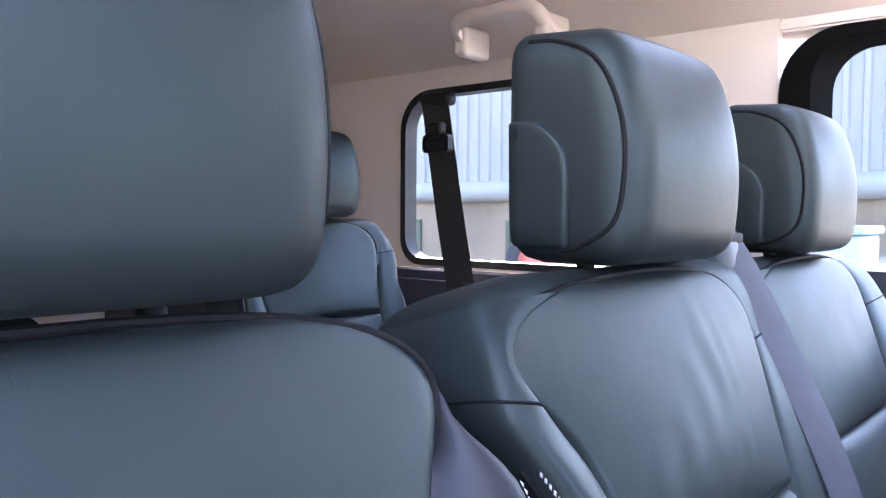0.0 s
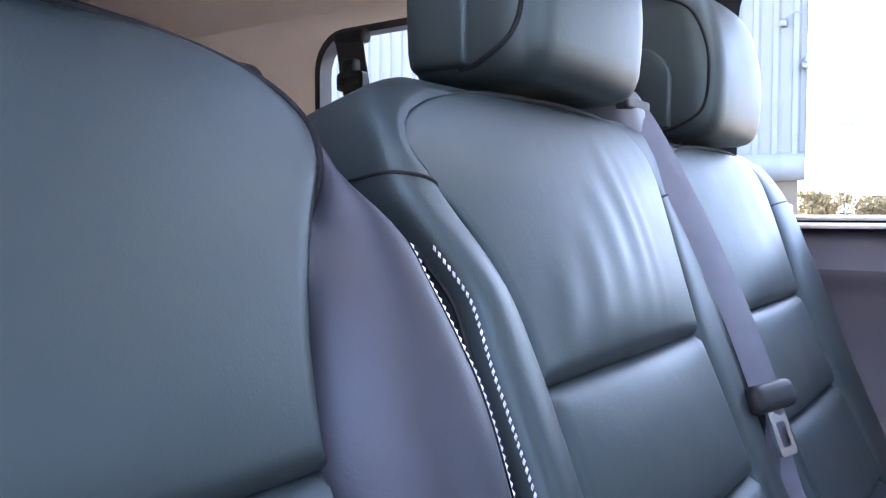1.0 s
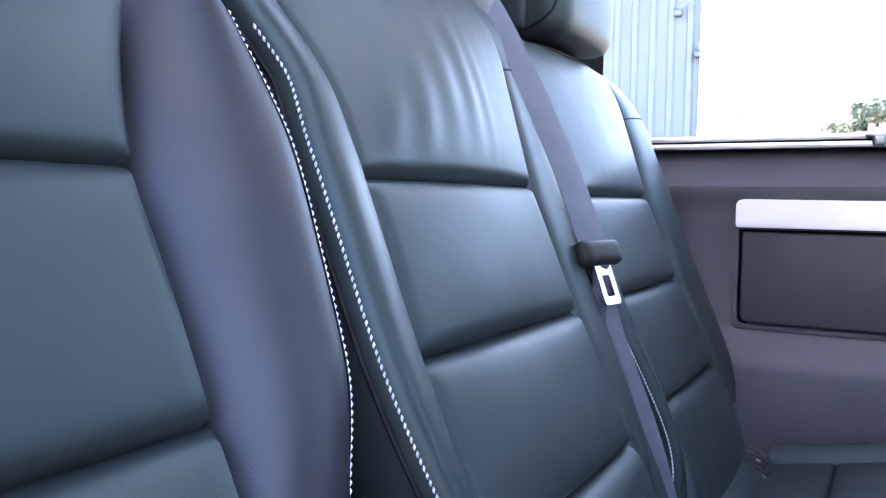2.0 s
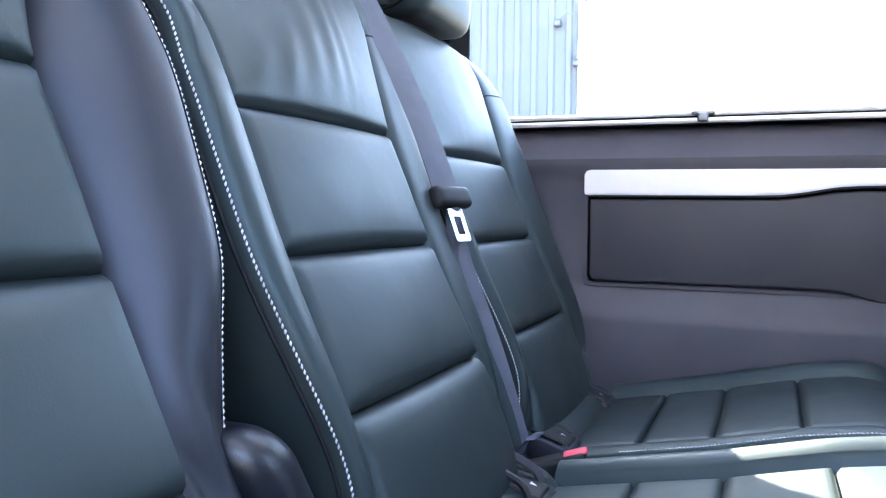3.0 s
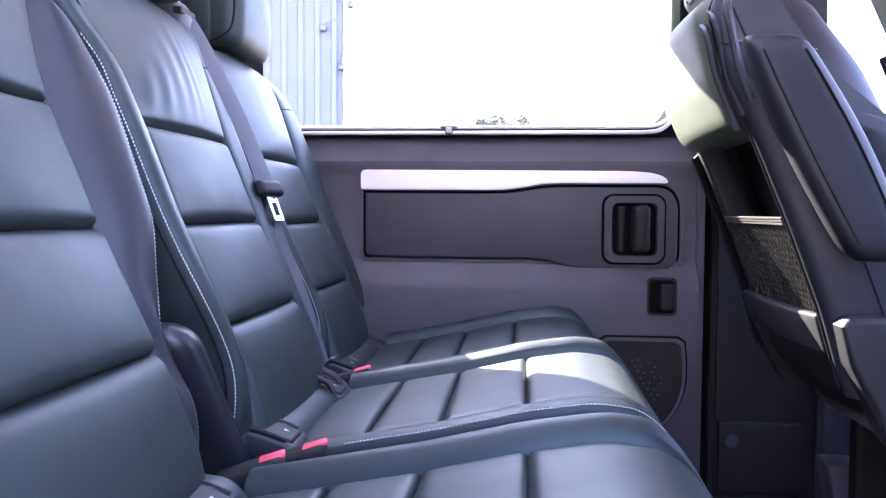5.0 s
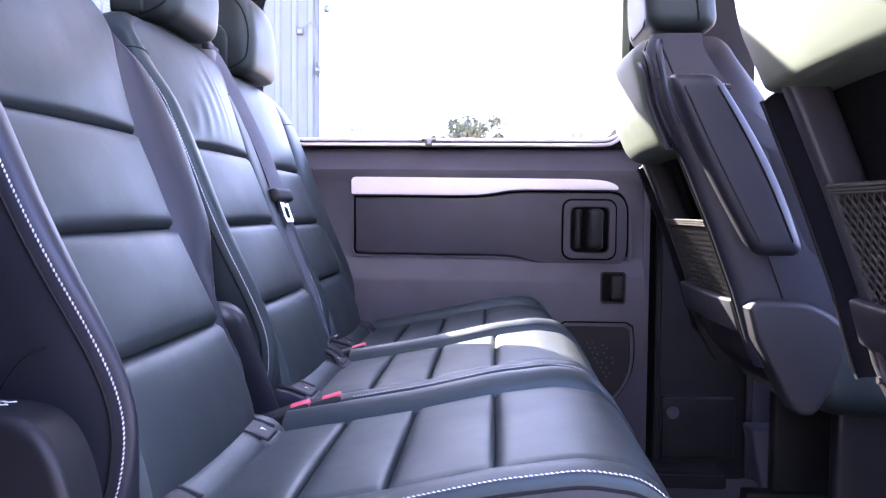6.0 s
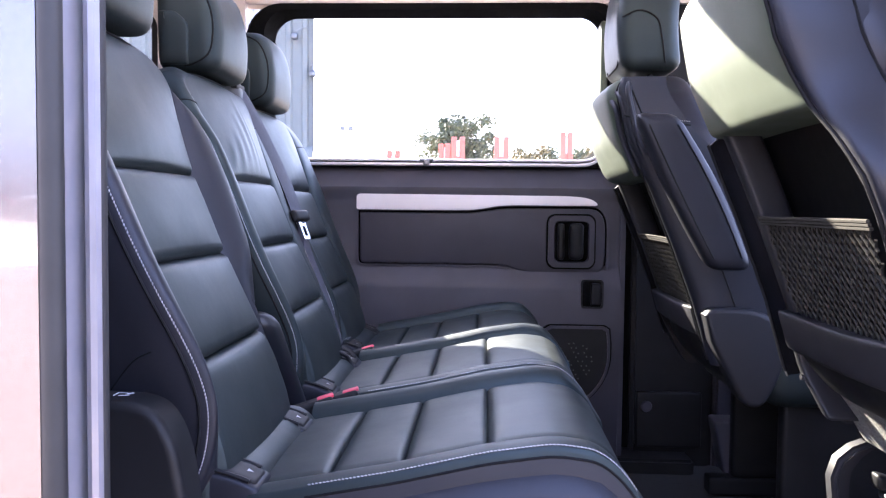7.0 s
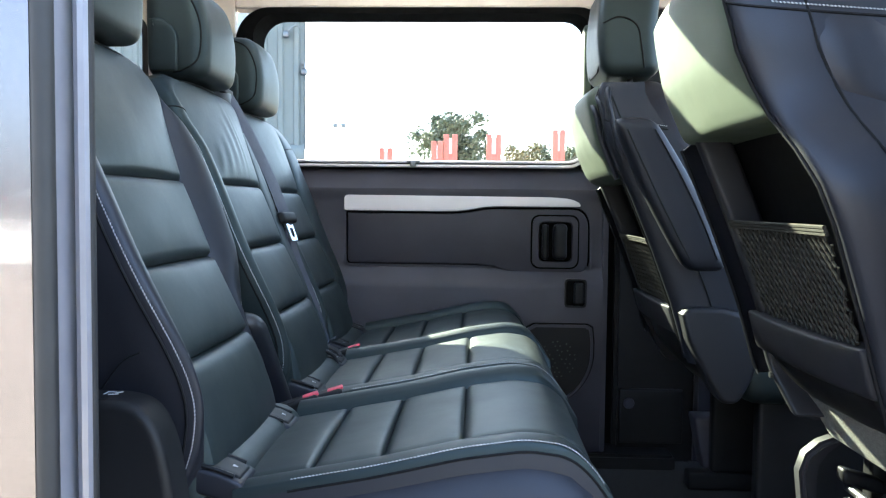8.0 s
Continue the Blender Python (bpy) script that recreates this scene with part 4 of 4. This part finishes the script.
        return (x - 0.010 * math.sin(math.pi * k), y * (1 - 0.10 * k**3), z)
    head = part("headrest", soft_box((0.655, -0.125, 1.560), (0.790, 0.125, 1.785), 0.030, head_map, (8, 12, 12)), LEATHER, seat)
    part("headrest_piping", tube([(0.652, y, z) for y, z in rounded(-0.085, 0.085, 1.575, 1.70, 0.03)], 0.002, 6, closed=True), PIPING, head)
    for s in (-1, 1):
        seam = [head_map(x, s * 0.1255, z) for x, z in smooth_line([(0.662, 1.675), (0.70, 1.690), (0.738, 1.672), (0.748, 1.63), (0.750, 1.575)], 5)]
        part("headrest_seam", tube(seam, 0.002, 6), PIPING, head)
        part("headrest_post", rod((0.735, s * 0.06, 1.48), (0.725, s * 0.06, 1.58), 0.007), PLASTIC_BLACK, seat)
    if side:
        # folded-up armrest on the inboard flank
        def arm_map(c, y, z):
            k = (z - 1.135) / 0.31
            x0 = 0.832 - 0.155 * k
            return (x0 + c * (0.85 + 0.25 * math.sin(math.pi * k)), y, z)
        arm = part("armrest", soft_box((-0.035, side * 0.300 - 0.030, 1.135), (0.065, side * 0.300 + 0.030, 1.445), 0.024, arm_map, (6, 6, 16)), LEATHER_SIDE, seat, "folded-up leather armrest")
        for c in (-0.015, 0.045):
            part("armrest_seam", tube([arm_map(c, side * 0.3305, z) for z in np.linspace(1.16, 1.42, 16)], 0.0016, 6), PIPING, arm)
        part("armrest_hinge", rod((0.73, side * 0.22, 1.38), (0.73, side * 0.30, 1.38), 0.012), PLASTIC_BLACK, seat)
    else:
        hook = [(0.900, 0.700), (0.892, 0.775), (0.902, 0.806), (0.925, 0.826), (0.955, 0.838), (0.962, 0.826), (0.940, 0.808), (0.925, 0.786), (0.922, 0.760), (0.924, 0.700)]
        part("slide_cover", prism(hook, 0.168, 0.205, 0.008, steps=3), SEAT_PLASTIC, seat, "dark plastic slide cover")
        part("tilt_lever", soft_box((0.940, 0.120, 0.775), (1.010, 0.150, 0.800), 0.008, lambda x, y, z: (x, y, z - 0.3 * (x - 0.94)), (6, 3, 3)), PLASTIC_BLACK, seat)
        for z0 in (0.735, 0.765):
            part("cross_rod", rod((0.955, -0.16, z0), (0.955, 0.135, z0), 0.007), STEEL, seat)
        for y0 in (-0.05, 0.03, 0.10):
            part("fixing_bolt", rod((0.935, y0, 0.750), (0.952, y0, 0.750), 0.010, 0.008, 10), STEEL, seat)
        part("wiring_bracket", soft_box((0.96, -0.10, 0.60), (1.02, 0.12, 0.72), 0.008), PLASTIC_BLACK, seat)
        for k in range(3):
            part("wiring_loom", tube(smooth_line([(0.985 - 0.02 * k, -0.12 + 0.04 * k, 0.60), (0.945, -0.04 + 0.03 * k, 0.66 + 0.01 * k), (0.955, 0.05 + 0.03 * k, 0.71), (1.02, 0.11, 0.77)], 6), 0.006, 8), RUBBER, seat)
    return seat


front_seat("front_seat", 0.465, 0.003, 0.0, -1, "black leather passenger seat with folded-up armrest and net pocket")
front_seat("front_seat", -0.335, 0.030, 0.05, 0, "black leather driver seat with grey back panel and net pocket")


# ---- belts, buckles and covers of the bench ----
def ribbon(points, width, thick=0.0016, across=None):
    """Webbing along points; across is its width direction at each point."""
    pts = [Vector(p) for p in points]
    bm = bmesh.new()
    rows = []
    for i, p in enumerate(pts):
        way = (pts[min(i + 1, len(pts) - 1)] - pts[max(i - 1, 0)]).normalized()
        side = Vector(across[i] if across else (0, 1, 0))
        side = (side - way * side.dot(way)).normalized()
        out = side.cross(way).normalized()
        row = []
        for f, o in ((-1, 0), (-0.6, 1), (-0.3, 0.7), (0, 1), (0.3, 0.7), (0.6, 1), (1, 0), (0, -1)):
            row.append(bm.verts.new(p + side * f * width / 2 + out * o * thick))
        rows.append(row)
    for a, b in zip(rows, rows[1:]):
        for k in range(8):
            j = (k + 1) % 8
            bm.faces.new((a[k], a[j], b[j], b[k]))
    bm.faces.new(rows[0])
    bm.faces.new(rows[-1])
    return bm


belt = thing("seat_belt", "grey webbing seat belt hanging across the middle seat", "seat belt")
top = smooth_line([(-0.170, 0.232, 1.508), (-0.146, 0.232, 1.470), (-0.106, 0.233, 1.395), (-0.066, 0.235, 1.310), (-0.034, 0.236, 1.228)], 8)
part("webbing", ribbon(top, 0.047, across=[(0.25, 1, 0.1)] * len(top)), WEB, belt)
low = smooth_line([(-0.034, 0.240, 1.235), (-0.018, 0.246, 1.16), (0.020, 0.250, 1.06), (0.052, 0.254, 0.955)], 8)
part("lap_webbing", ribbon(low, 0.015, across=[(0.9, 0.5, 0.3)] * len(low)), WEB, belt)
low = smooth_line([(-0.030, 0.232, 1.228), (-0.026, 0.238, 1.14), (0.008, 0.246, 1.05), (0.040, 0.250, 0.955)], 8)
part("lap_webbing", ribbon(low, 0.020, across=[(0.5, 0.9, 0.2)] * len(low)), WEB, belt)
TILT = Matrix.Translation((-0.032, 0.236, 1.226)) @ Matrix.Rotation(radians(-14), 4, "Z") @ Matrix.Rotation(radians(-22), 4, "Y")


part("tongue_grip", tilted(soft_box((-0.008, -0.034, -0.006), (0.010, 0.034, 0.020), 0.008, None, (4, 8, 4)), TILT), PLASTIC_BLACK, belt)
part("tongue", tilted(ring(rounded(-0.014, 0.014, -0.046, -0.002, 0.004), rounded(-0.007, 0.007, -0.038, -0.016, 0.002), -0.0015, 0.0015, "x"), TILT), CHROME, belt, "bright steel belt tongue")
GUIDE_GREY = material("mid_grey_plastic", (0.060, 0.066, 0.074), 0.45, color2=(0.072, 0.078, 0.088), mix_scale=9, bump=(("voronoi", 600, 0.12, 0.0004),))
guide = thing("belt_guide", "pale grey plastic belt guide on the seat shoulder", "belt guide")
part("housing", soft_box((-0.235, 0.204, 1.425), (-0.158, 0.258, 1.524), 0.018, lambda x, y, z: (x - 0.25 * (z - 1.5), y, z), (4, 5, 6)), GUIDE_GREY, guide)
part("slot", soft_box((-0.172, 0.203, 1.498), (-0.158, 0.258, 1.509), 0.003), RUBBER, guide)


def buckle(x, y, z, turn, pale=False):
    b = thing("belt_buckle", "black belt buckle with a red release button", "buckle", "belt buckles")
    m = Matrix.Translation((x, y, z)) @ Matrix.Rotation(radians(turn), 4, "Z") @ Matrix.Rotation(radians(74), 4, "Y")
    part("case", tilted(soft_box((-0.011, -0.015, -0.070), (0.011, 0.015, 0.0), 0.005), m), PLASTIC_BLACK, b)
    part("release_button", tilted(soft_box((-0.0125, -0.009, -0.024), (-0.0080, 0.009, 0.003), 0.002), m), RED, b, "red release button")
    part("stalk", tilted(soft_box((-0.005, -0.014, -0.13), (0.005, 0.014, -0.07), 0.004), m), WEB, b)
    return b


buckle(0.122, -0.202, 0.942, 15)
buckle(0.156, -0.162, 0.944, 10)
buckle(0.124, 0.258, 0.944, 12)

spare = thing("belt_loop", "black plastic belt loop standing behind the cushion", "belt loop")
arm = [(0.099, 0.925), (0.097, 0.942), (0.090, 0.955), (0.075, 0.963), (0.058, 0.970)]
hoop = [(x, 0.117, z) for x, z in arm] + [(0.054, 0.125, 0.972), (0.053, 0.141, 0.972), (0.054, 0.157, 0.972)] + [(x, 0.165, z) for x, z in arm[::-1]]
part("loop", tube(smooth_line(hoop, 5), 0.0036, 8, 1.6), SEAT_PLASTIC, spare)
part("foot", soft_box((0.066, 0.120, 0.915), (0.098, 0.162, 0.942), 0.006), PLASTIC_BLACK, spare)
part("strap", ribbon(smooth_line([(0.050, 0.222, 0.925), (0.058, 0.218, 0.952), (0.068, 0.216, 0.972), (0.080, 0.214, 0.977)], 6), 0.034), WEB, spare)

# recliner covers
cover = thing("recliner_cover", "rounded black plastic hinge cover between two seats", "hinge cover")
COVER_BLACK = material("grained_black_plastic", (0.0045, 0.0052, 0.0085), 0.36, color2=(0.0065, 0.0075, 0.0115), mix_scale=12, bump=(("voronoi", 450, 0.25, 0.0006),), rough_var=0.05)
part("shell", soft_box((-0.060, -0.222, 0.872), (0.042, -0.166, 1.086), 0.026, lambda x, y, z: (x + 0.22 * (1.04 - z), y + 0.42 * (1.02 - z), z), (5, 4, 12)), COVER_BLACK, cover)
part("foot", soft_box((-0.010, -0.180, 0.862), (0.082, -0.130, 0.918), 0.012, None, (4, 4, 4)), PLASTIC, cover)
part("joint_line", tube([(0.030 + 0.22 * (1.04 - z), y + 0.42 * (1.02 - z), z) for y, z in ((-0.212, 0.940), (-0.200, 0.937), (-0.188, 0.940))], 0.0015, 6), RUBBER, cover)
cover = thing("recliner_cover", "black plastic recliner housing with three printed symbols", "hinge cover")
HOUSING = [(-0.28, 0.70), (-0.28, 1.058)] + [tuple(p) for p in smooth_line([(-0.03, 1.058), (0.015, 1.056), (0.040, 1.044), (0.056, 1.015), (0.065, 0.975), (0.072, 0.92)], 5)] + [(0.070, 0.80), (0.064, 0.70)]
shell = part("shell", puck(HOUSING, -0.708, -0.660, 0.010), PLASTIC_BLACK, cover, sharp=60)
for x, mat in ((-0.066, WHITE_MARK), (-0.036, BLUE_MARK), (-0.006, WHITE_MARK)):
    strokes = ([(x - 0.008, -0.683), (x - 0.008, -0.671), (x + 0.001, -0.671)], [(x - 0.003, -0.683), (x + 0.007, -0.680), (x + 0.001, -0.675), (x + 0.008, -0.670)])
    bm = join(*(tube([(a, b, 1.0585) for a, b in st], 0.0006, 5) for st in strokes))
    part("symbol", bm, mat, shell)

# ---- rear quarter belt and grab handle ----
belt = thing("rear_belt", "black seat belt hanging before the rear side window", "seat belt")
pts = smooth_line([(-1.078, 0.822, 1.790), (-1.052, 0.815, 1.685), (-1.018, 0.808, 1.53), (-0.978, 0.80, 1.37)], 8)
part("webbing", ribbon(pts, 0.070, across=[(1, 0.15, 0)] * len(pts)), RUBBER, belt)
part("slider", join(ring(rounded(-1.088, -1.012, 1.662, 1.702, 0.010), rounded(-1.078, -1.022, 1.672, 1.692, 0.006), 0.795, 0.812), soft_box((-1.072, 0.790, 1.700), (-1.032, 0.815, 1.730), 0.008)), PLASTIC_BLACK, belt)
part("anchor", soft_box((-1.120, 0.815, 1.768), (-1.030, 0.850, 1.800), 0.012), PLASTIC_BLACK, belt)
grab = thing("grab_handle", "beige plastic grab handle on the roof edge", "handle")
bar = smooth_line([(-0.922, 0.775, 1.868), (-0.922, 0.730, 1.880), (-0.916, 0.704, 1.900), (-0.89, 0.696, 1.910), (-0.83, 0.694, 1.912), (-0.75, 0.696, 1.912), (-0.722, 0.704, 1.902), (-0.716, 0.730, 1.882), (-0.716, 0.775, 1.870)], 6)
part("bar", tube(bar, 0.010, 12, 1.6), PILLAR_TRIM, grab)
for x in (-0.916, -0.722):
    part("foot", soft_box((x - 0.016, 0.716, 1.846), (x + 0.016, 0.800, 1.905), 0.010), PILLAR_TRIM, grab)

# ---- yard: vehicles, barriers, trees, fixtures ----
CAR_WHITE = material("white_car_paint", (0.72, 0.72, 0.72), 0.25, color2=(0.66, 0.66, 0.67), mix_scale=2, coat=0.8)
CAR_SILVER = material("silver_car_paint", (0.45, 0.46, 0.48), 0.3, metal=0.6, color2=(0.5, 0.51, 0.53), mix_scale=2, coat=0.8)
CAR_RED = material("red_car_paint", (0.55, 0.05, 0.05), 0.25, color2=(0.48, 0.04, 0.04), mix_scale=2, coat=0.8)
BARRIER_RED = material("red_barrier_plastic", (0.72, 0.20, 0.15), 0.5, color2=(0.64, 0.17, 0.13), mix_scale=4)
BARRIER_WHITE = material("white_barrier_plastic", (0.70, 0.66, 0.64), 0.55, color2=(0.62, 0.58, 0.56), mix_scale=4)
LEAF = material("green_foliage", (0.110, 0.128, 0.078), 0.6, color2=(0.155, 0.172, 0.108), mix_scale=1.5)
LEAF_DRY = material("yellow_foliage", (0.19, 0.16, 0.08), 0.6, color2=(0.24, 0.20, 0.105), mix_scale=1.5)
BARK = material("bark", (0.12, 0.09, 0.07), 0.9, color2=(0.18, 0.14, 0.11), mix_scale=8, bump=(("noise", 20, 0.6, 0.02),))
BIN_GREEN = material("pale_green_steel", (0.34, 0.42, 0.38), 0.5, color2=(0.30, 0.37, 0.34), mix_scale=3)


def car(x, y, turn, paint, label, high=1.45):
    c = thing("car", label, "car", "parked cars", at=(x, y, 0))
    c.rotation_euler = (0, 0, radians(turn))
    f = high / 1.45
    side = [(-2.0, 0.30), (2.0, 0.30), (2.05, 0.55), (1.95, 0.75), (1.05, 0.92), (-1.85, 0.95), (-2.03, 0.85), (-2.05, 0.45)]
    part("body", prism([(a, b * f) for a, b in side], -0.85, 0.85, 0.07, steps=3), paint, c)
    cab = [(-1.80, 0.93), (1.00, 0.90), (0.30, 1.36), (-0.10, 1.44), (-1.05, 1.43), (-1.55, 1.30)]
    part("cabin", prism([(a, b * f) for a, b in cab], -0.74, 0.74, 0.08, steps=3), paint, c)
    for s in (-1, 1):
        win = [(-1.50, 0.98), (0.72, 0.97), (0.22, 1.32), (-0.10, 1.37), (-1.00, 1.36), (-1.35, 1.25)]
        part("side_window", prism([(a, b * f) for a, b in win], s * 0.735, s * 0.752, 0.004), PLASTIC_BLACK, c)
        for wx in (-1.28, 1.30):
            w = part("wheel", rod((wx, s * 0.72, 0.31), (wx, s * 0.90, 0.31), 0.31, sides=24), RUBBER, c)
            part("rim", rod((wx, s * 0.895, 0.31), (wx, s * 0.912, 0.31), 0.20, sides=20), STEEL, w)
        part("headlight", soft_box((1.90, s * 0.62 - 0.16, 0.60 * f), (2.04, s * 0.62 + 0.16, 0.72 * f), 0.03), PLASTIC_GREY, c)
    front = [(0.985, 0.95), (0.36, 1.345)]
    bm = bmesh.new()
    bm.faces.new([bm.verts.new((a + 0.012, yy, b * f + 0.012)) for (a, b), yy in ((front[0], -0.66), (front[0], 0.66), (front[1], 0.60), (front[1], -0.60))])
    part("windscreen", bm, PLASTIC_BLACK, c, smooth=False)
    return c


car(-2.1, 6.9, 200, CAR_WHITE, "white hatchback parked beside the warehouse", 1.18)
for x, y, t, p, l in ((-9.5, 44, 20, CAR_SILVER, "silver car parked across the yard"), (-5.0, 47, -10, CAR_WHITE, "white car parked across the yard"), (-1.0, 49, 15, CAR_SILVER, "silver car parked near the trees"),
                      (-12.5, -15, 90, CAR_WHITE, "white car parked nose-in behind the van"), (-9.8, -15.3, 90, CAR_RED, "red car parked nose-in behind the van"), (-7.2, -15, 90, CAR_WHITE, "white car parked nose-in behind the van"), (-4.5, -15.2, 90, CAR_SILVER, "silver car parked nose-in behind the van")):
    car(x, y, t, p, l)

bin_ = thing("waste_container", "pale green steel waste container by the warehouse corner", "container")
part("tub", soft_box((-2.05, 6.55, 0.10), (-1.60, 7.15, 1.38), 0.03), BIN_GREEN, bin_)
part("lid", soft_box((-2.09, 6.50, 1.385), (-1.57, 7.20, 1.46), 0.03), BIN_GREEN, bin_)
for a, b in ((-2.0, 6.65), (-1.66, 6.65), (-2.0, 7.05), (-1.66, 7.05)):
    part("castor", rod((a - 0.02, b, 0.055), (a + 0.02, b, 0.055), 0.055), RUBBER, bin_)

reel = thing("hose_reel", "red hose reel with coiled black hose by the wall", "hose reel")
for i in range(4):
    part("hose", tube([(-4.15 + 0.03 * i, 5.6 + 0.36 * math.cos(a), 1.02 + 0.36 * math.sin(a)) for a in np.linspace(0, 2 * math.pi, 28, endpoint=False)], 0.022, 8, closed=True), RUBBER, reel)
part("drum", rod((-4.2, 5.6, 1.02), (-3.98, 5.6, 1.02), 0.28), BARRIER_RED, reel)
part("stand", soft_box((-4.22, 5.35, 0), (-3.96, 5.85, 0.75), 0.03), BARRIER_RED, reel)


def barrier(x, y, wide, high, label):
    b = thing("barrier", label, "barrier", "barriers across the yard", at=(x, y, 0))
    part("panel", soft_box((-wide / 2, -0.05, 0.05), (wide / 2, 0.05, high), 0.03), BARRIER_WHITE, b)
    for s in (-1, 1):
        part("post", soft_box((s * wide / 2 - 0.09, -0.08, 0), (s * wide / 2 + 0.09, 0.08, high + 0.12), 0.03), BARRIER_RED, b)
    for z in (0.35, 0.75):
        part("band", soft_box((-wide / 2, -0.062, high * z), (wide / 2, -0.045, high * z + 0.35), 0.008), BARRIER_RED, b)
    return b


for x, high, wide in ((-1.01, 3.32, 0.22), (-0.56, 3.55, 0.28), (0.89, 3.56, 0.32), (3.05, 3.72, 0.24), (-2.73, 3.08, 0.28)):
    barrier(x, 26.0, wide, high, "tall red and white plastic barrier panel")


def tree(name, x, y, high, wide, trunk, leaves, mat, label, seed, low=0.25):
    rnd = random.Random(seed)
    t = thing(name, label, "tree" if trunk else "bush", at=(x, y, 0))
    limbs = [rod((0, 0, -0.05), (0.1, 0, high * 0.5), 0.16 if trunk else 0.06, 0.07 if trunk else 0.03, 10)]
    tips = []
    for i in range(12):
        a = i * 2.4
        r = wide * 0.38 * (0.6 + 0.5 * rnd.random())
        z = high * (0.45 + 0.45 * rnd.random())
        tip = (r * math.cos(a), r * math.sin(a), z)
        limbs.append(rod((0.05, 0, high * (0.25 + 0.2 * rnd.random())), tip, 0.05, 0.012, 6))
        tips.append(tip)
    part("trunk", join(*limbs), BARK, t)
    verts, faces = [], []
    clumps = [(tp[0] * 1.05, tp[1] * 1.05, tp[2], wide * (0.10 + 0.10 * rnd.random())) for tp in tips]
    clumps += [(rnd.gauss(0, wide * 0.24), rnd.gauss(0, wide * 0.24), high * (low + (0.98 - low) * rnd.random() ** 0.8), wide * (0.07 + 0.09 * rnd.random())) for _ in range(34)]
    for i in range(leaves):
        cx, cy, cz, cr = clumps[rnd.randrange(len(clumps))]
        d = Vector((rnd.gauss(0, 1), rnd.gauss(0, 1), rnd.gauss(0, 0.8))) * cr * 0.55
        p = Vector((cx, cy, cz)) + d
        if p.z > high * 1.02 or p.z < 0.05:
            continue
        n = Vector((rnd.gauss(0, 1), rnd.gauss(0, 1), rnd.gauss(0, 1))).normalized()
        u = n.orthogonal().normalized() * (0.06 + 0.06 * rnd.random())
        v = n.cross(u) * 0.6
        k = len(verts)
        verts += [tuple(p - u), tuple(p + v), tuple(p + u), tuple(p - v)]
        faces.append((k, k + 1, k + 2, k + 3))
    me = bpy.data.meshes.new("crown")
    me.from_pydata(verts, [], faces)
    me.materials.append(mat)
    crown = new("crown", me)
    crown.parent = t
    tagged(crown, kind="stuff")
    return t


tree("tree", -1.05, 40, 6.0, 3.4, True, 13000, LEAF, "leafy green tree behind the barriers", 3)
for i, (x, y, h, w) in enumerate(((2.5, 42, 4.5, 3.2), (4.5, 43, 4.6, 3.4), (6.6, 42, 4.5, 3.0), (1.1, 44, 4.0, 2.6), (-8.1, 42, 2.3, 2.6), (-6.3, 45, 2.1, 2.6))):
    tree("bush", x, y, h, w, False, 5200, LEAF if i in (1, 3) else LEAF_DRY, "low green hedge bush across the yard", 20 + i, 0.08)

lamp = thing("floodlight_mast", "slender pale floodlight mast with two heads", "lamp post")
part("mast", rod((-7.05, 42, 0), (-7.05, 42, 5.5), 0.05, 0.035), PLASTIC_GREY, lamp)
for s in (-1, 1):
    part("lamp_head", soft_box((-7.05 + s * 0.22 - 0.12, 41.85, 5.36), (-7.05 + s * 0.22 + 0.12, 42.1, 5.6), 0.04), STEEL, lamp)


def wall_camera(z, out, name, label):
    c = thing(name, label, "fixture")
    part("arm", tube(smooth_line([(BX - 0.05, BY - 0.02, z + 0.10), (BX + out * 0.5, BY - 0.05, z + 0.13), (BX + out, BY - 0.08, z + 0.06)], 5), 0.009, 8), PLASTIC_GREY, c)
    part("head", soft_box((BX + out - 0.04, BY - 0.12, z - 0.03), (BX + out + 0.04, BY - 0.04, z + 0.06), 0.03), STEEL, c)
    return c


wall_camera(3.56, 0.10, "security_camera", "small dome camera on a bracket at the warehouse corner")
wall_camera(3.30, -0.22, "wall_lamp", "small grey wall lamp on the warehouse cladding")
wall_camera(2.85, 0.0, "wall_lamp", "small grey floodlight on the warehouse corner")
# windows in the low wall of the warehouse
for x in (-11.2, -9.0, -6.6):
    w = part("window", ring(rounded(x, x + 0.8, 0.75, 1.45, 0.01), rounded(x + 0.06, x + 0.74, 0.81, 1.39, 0.01), BY + 0.08, BY + 0.14), PANEL_BACK, hall)
    part("pane", block((x + 0.05, BY + 0.10, 0.80), (x + 0.75, BY + 0.115, 1.40), 0), PANEL_BACK, w)
    part("glazing_bar", block((x + 0.385, BY + 0.085, 0.80), (x + 0.415, BY + 0.12, 1.40), 0), PANEL_BACK, w)
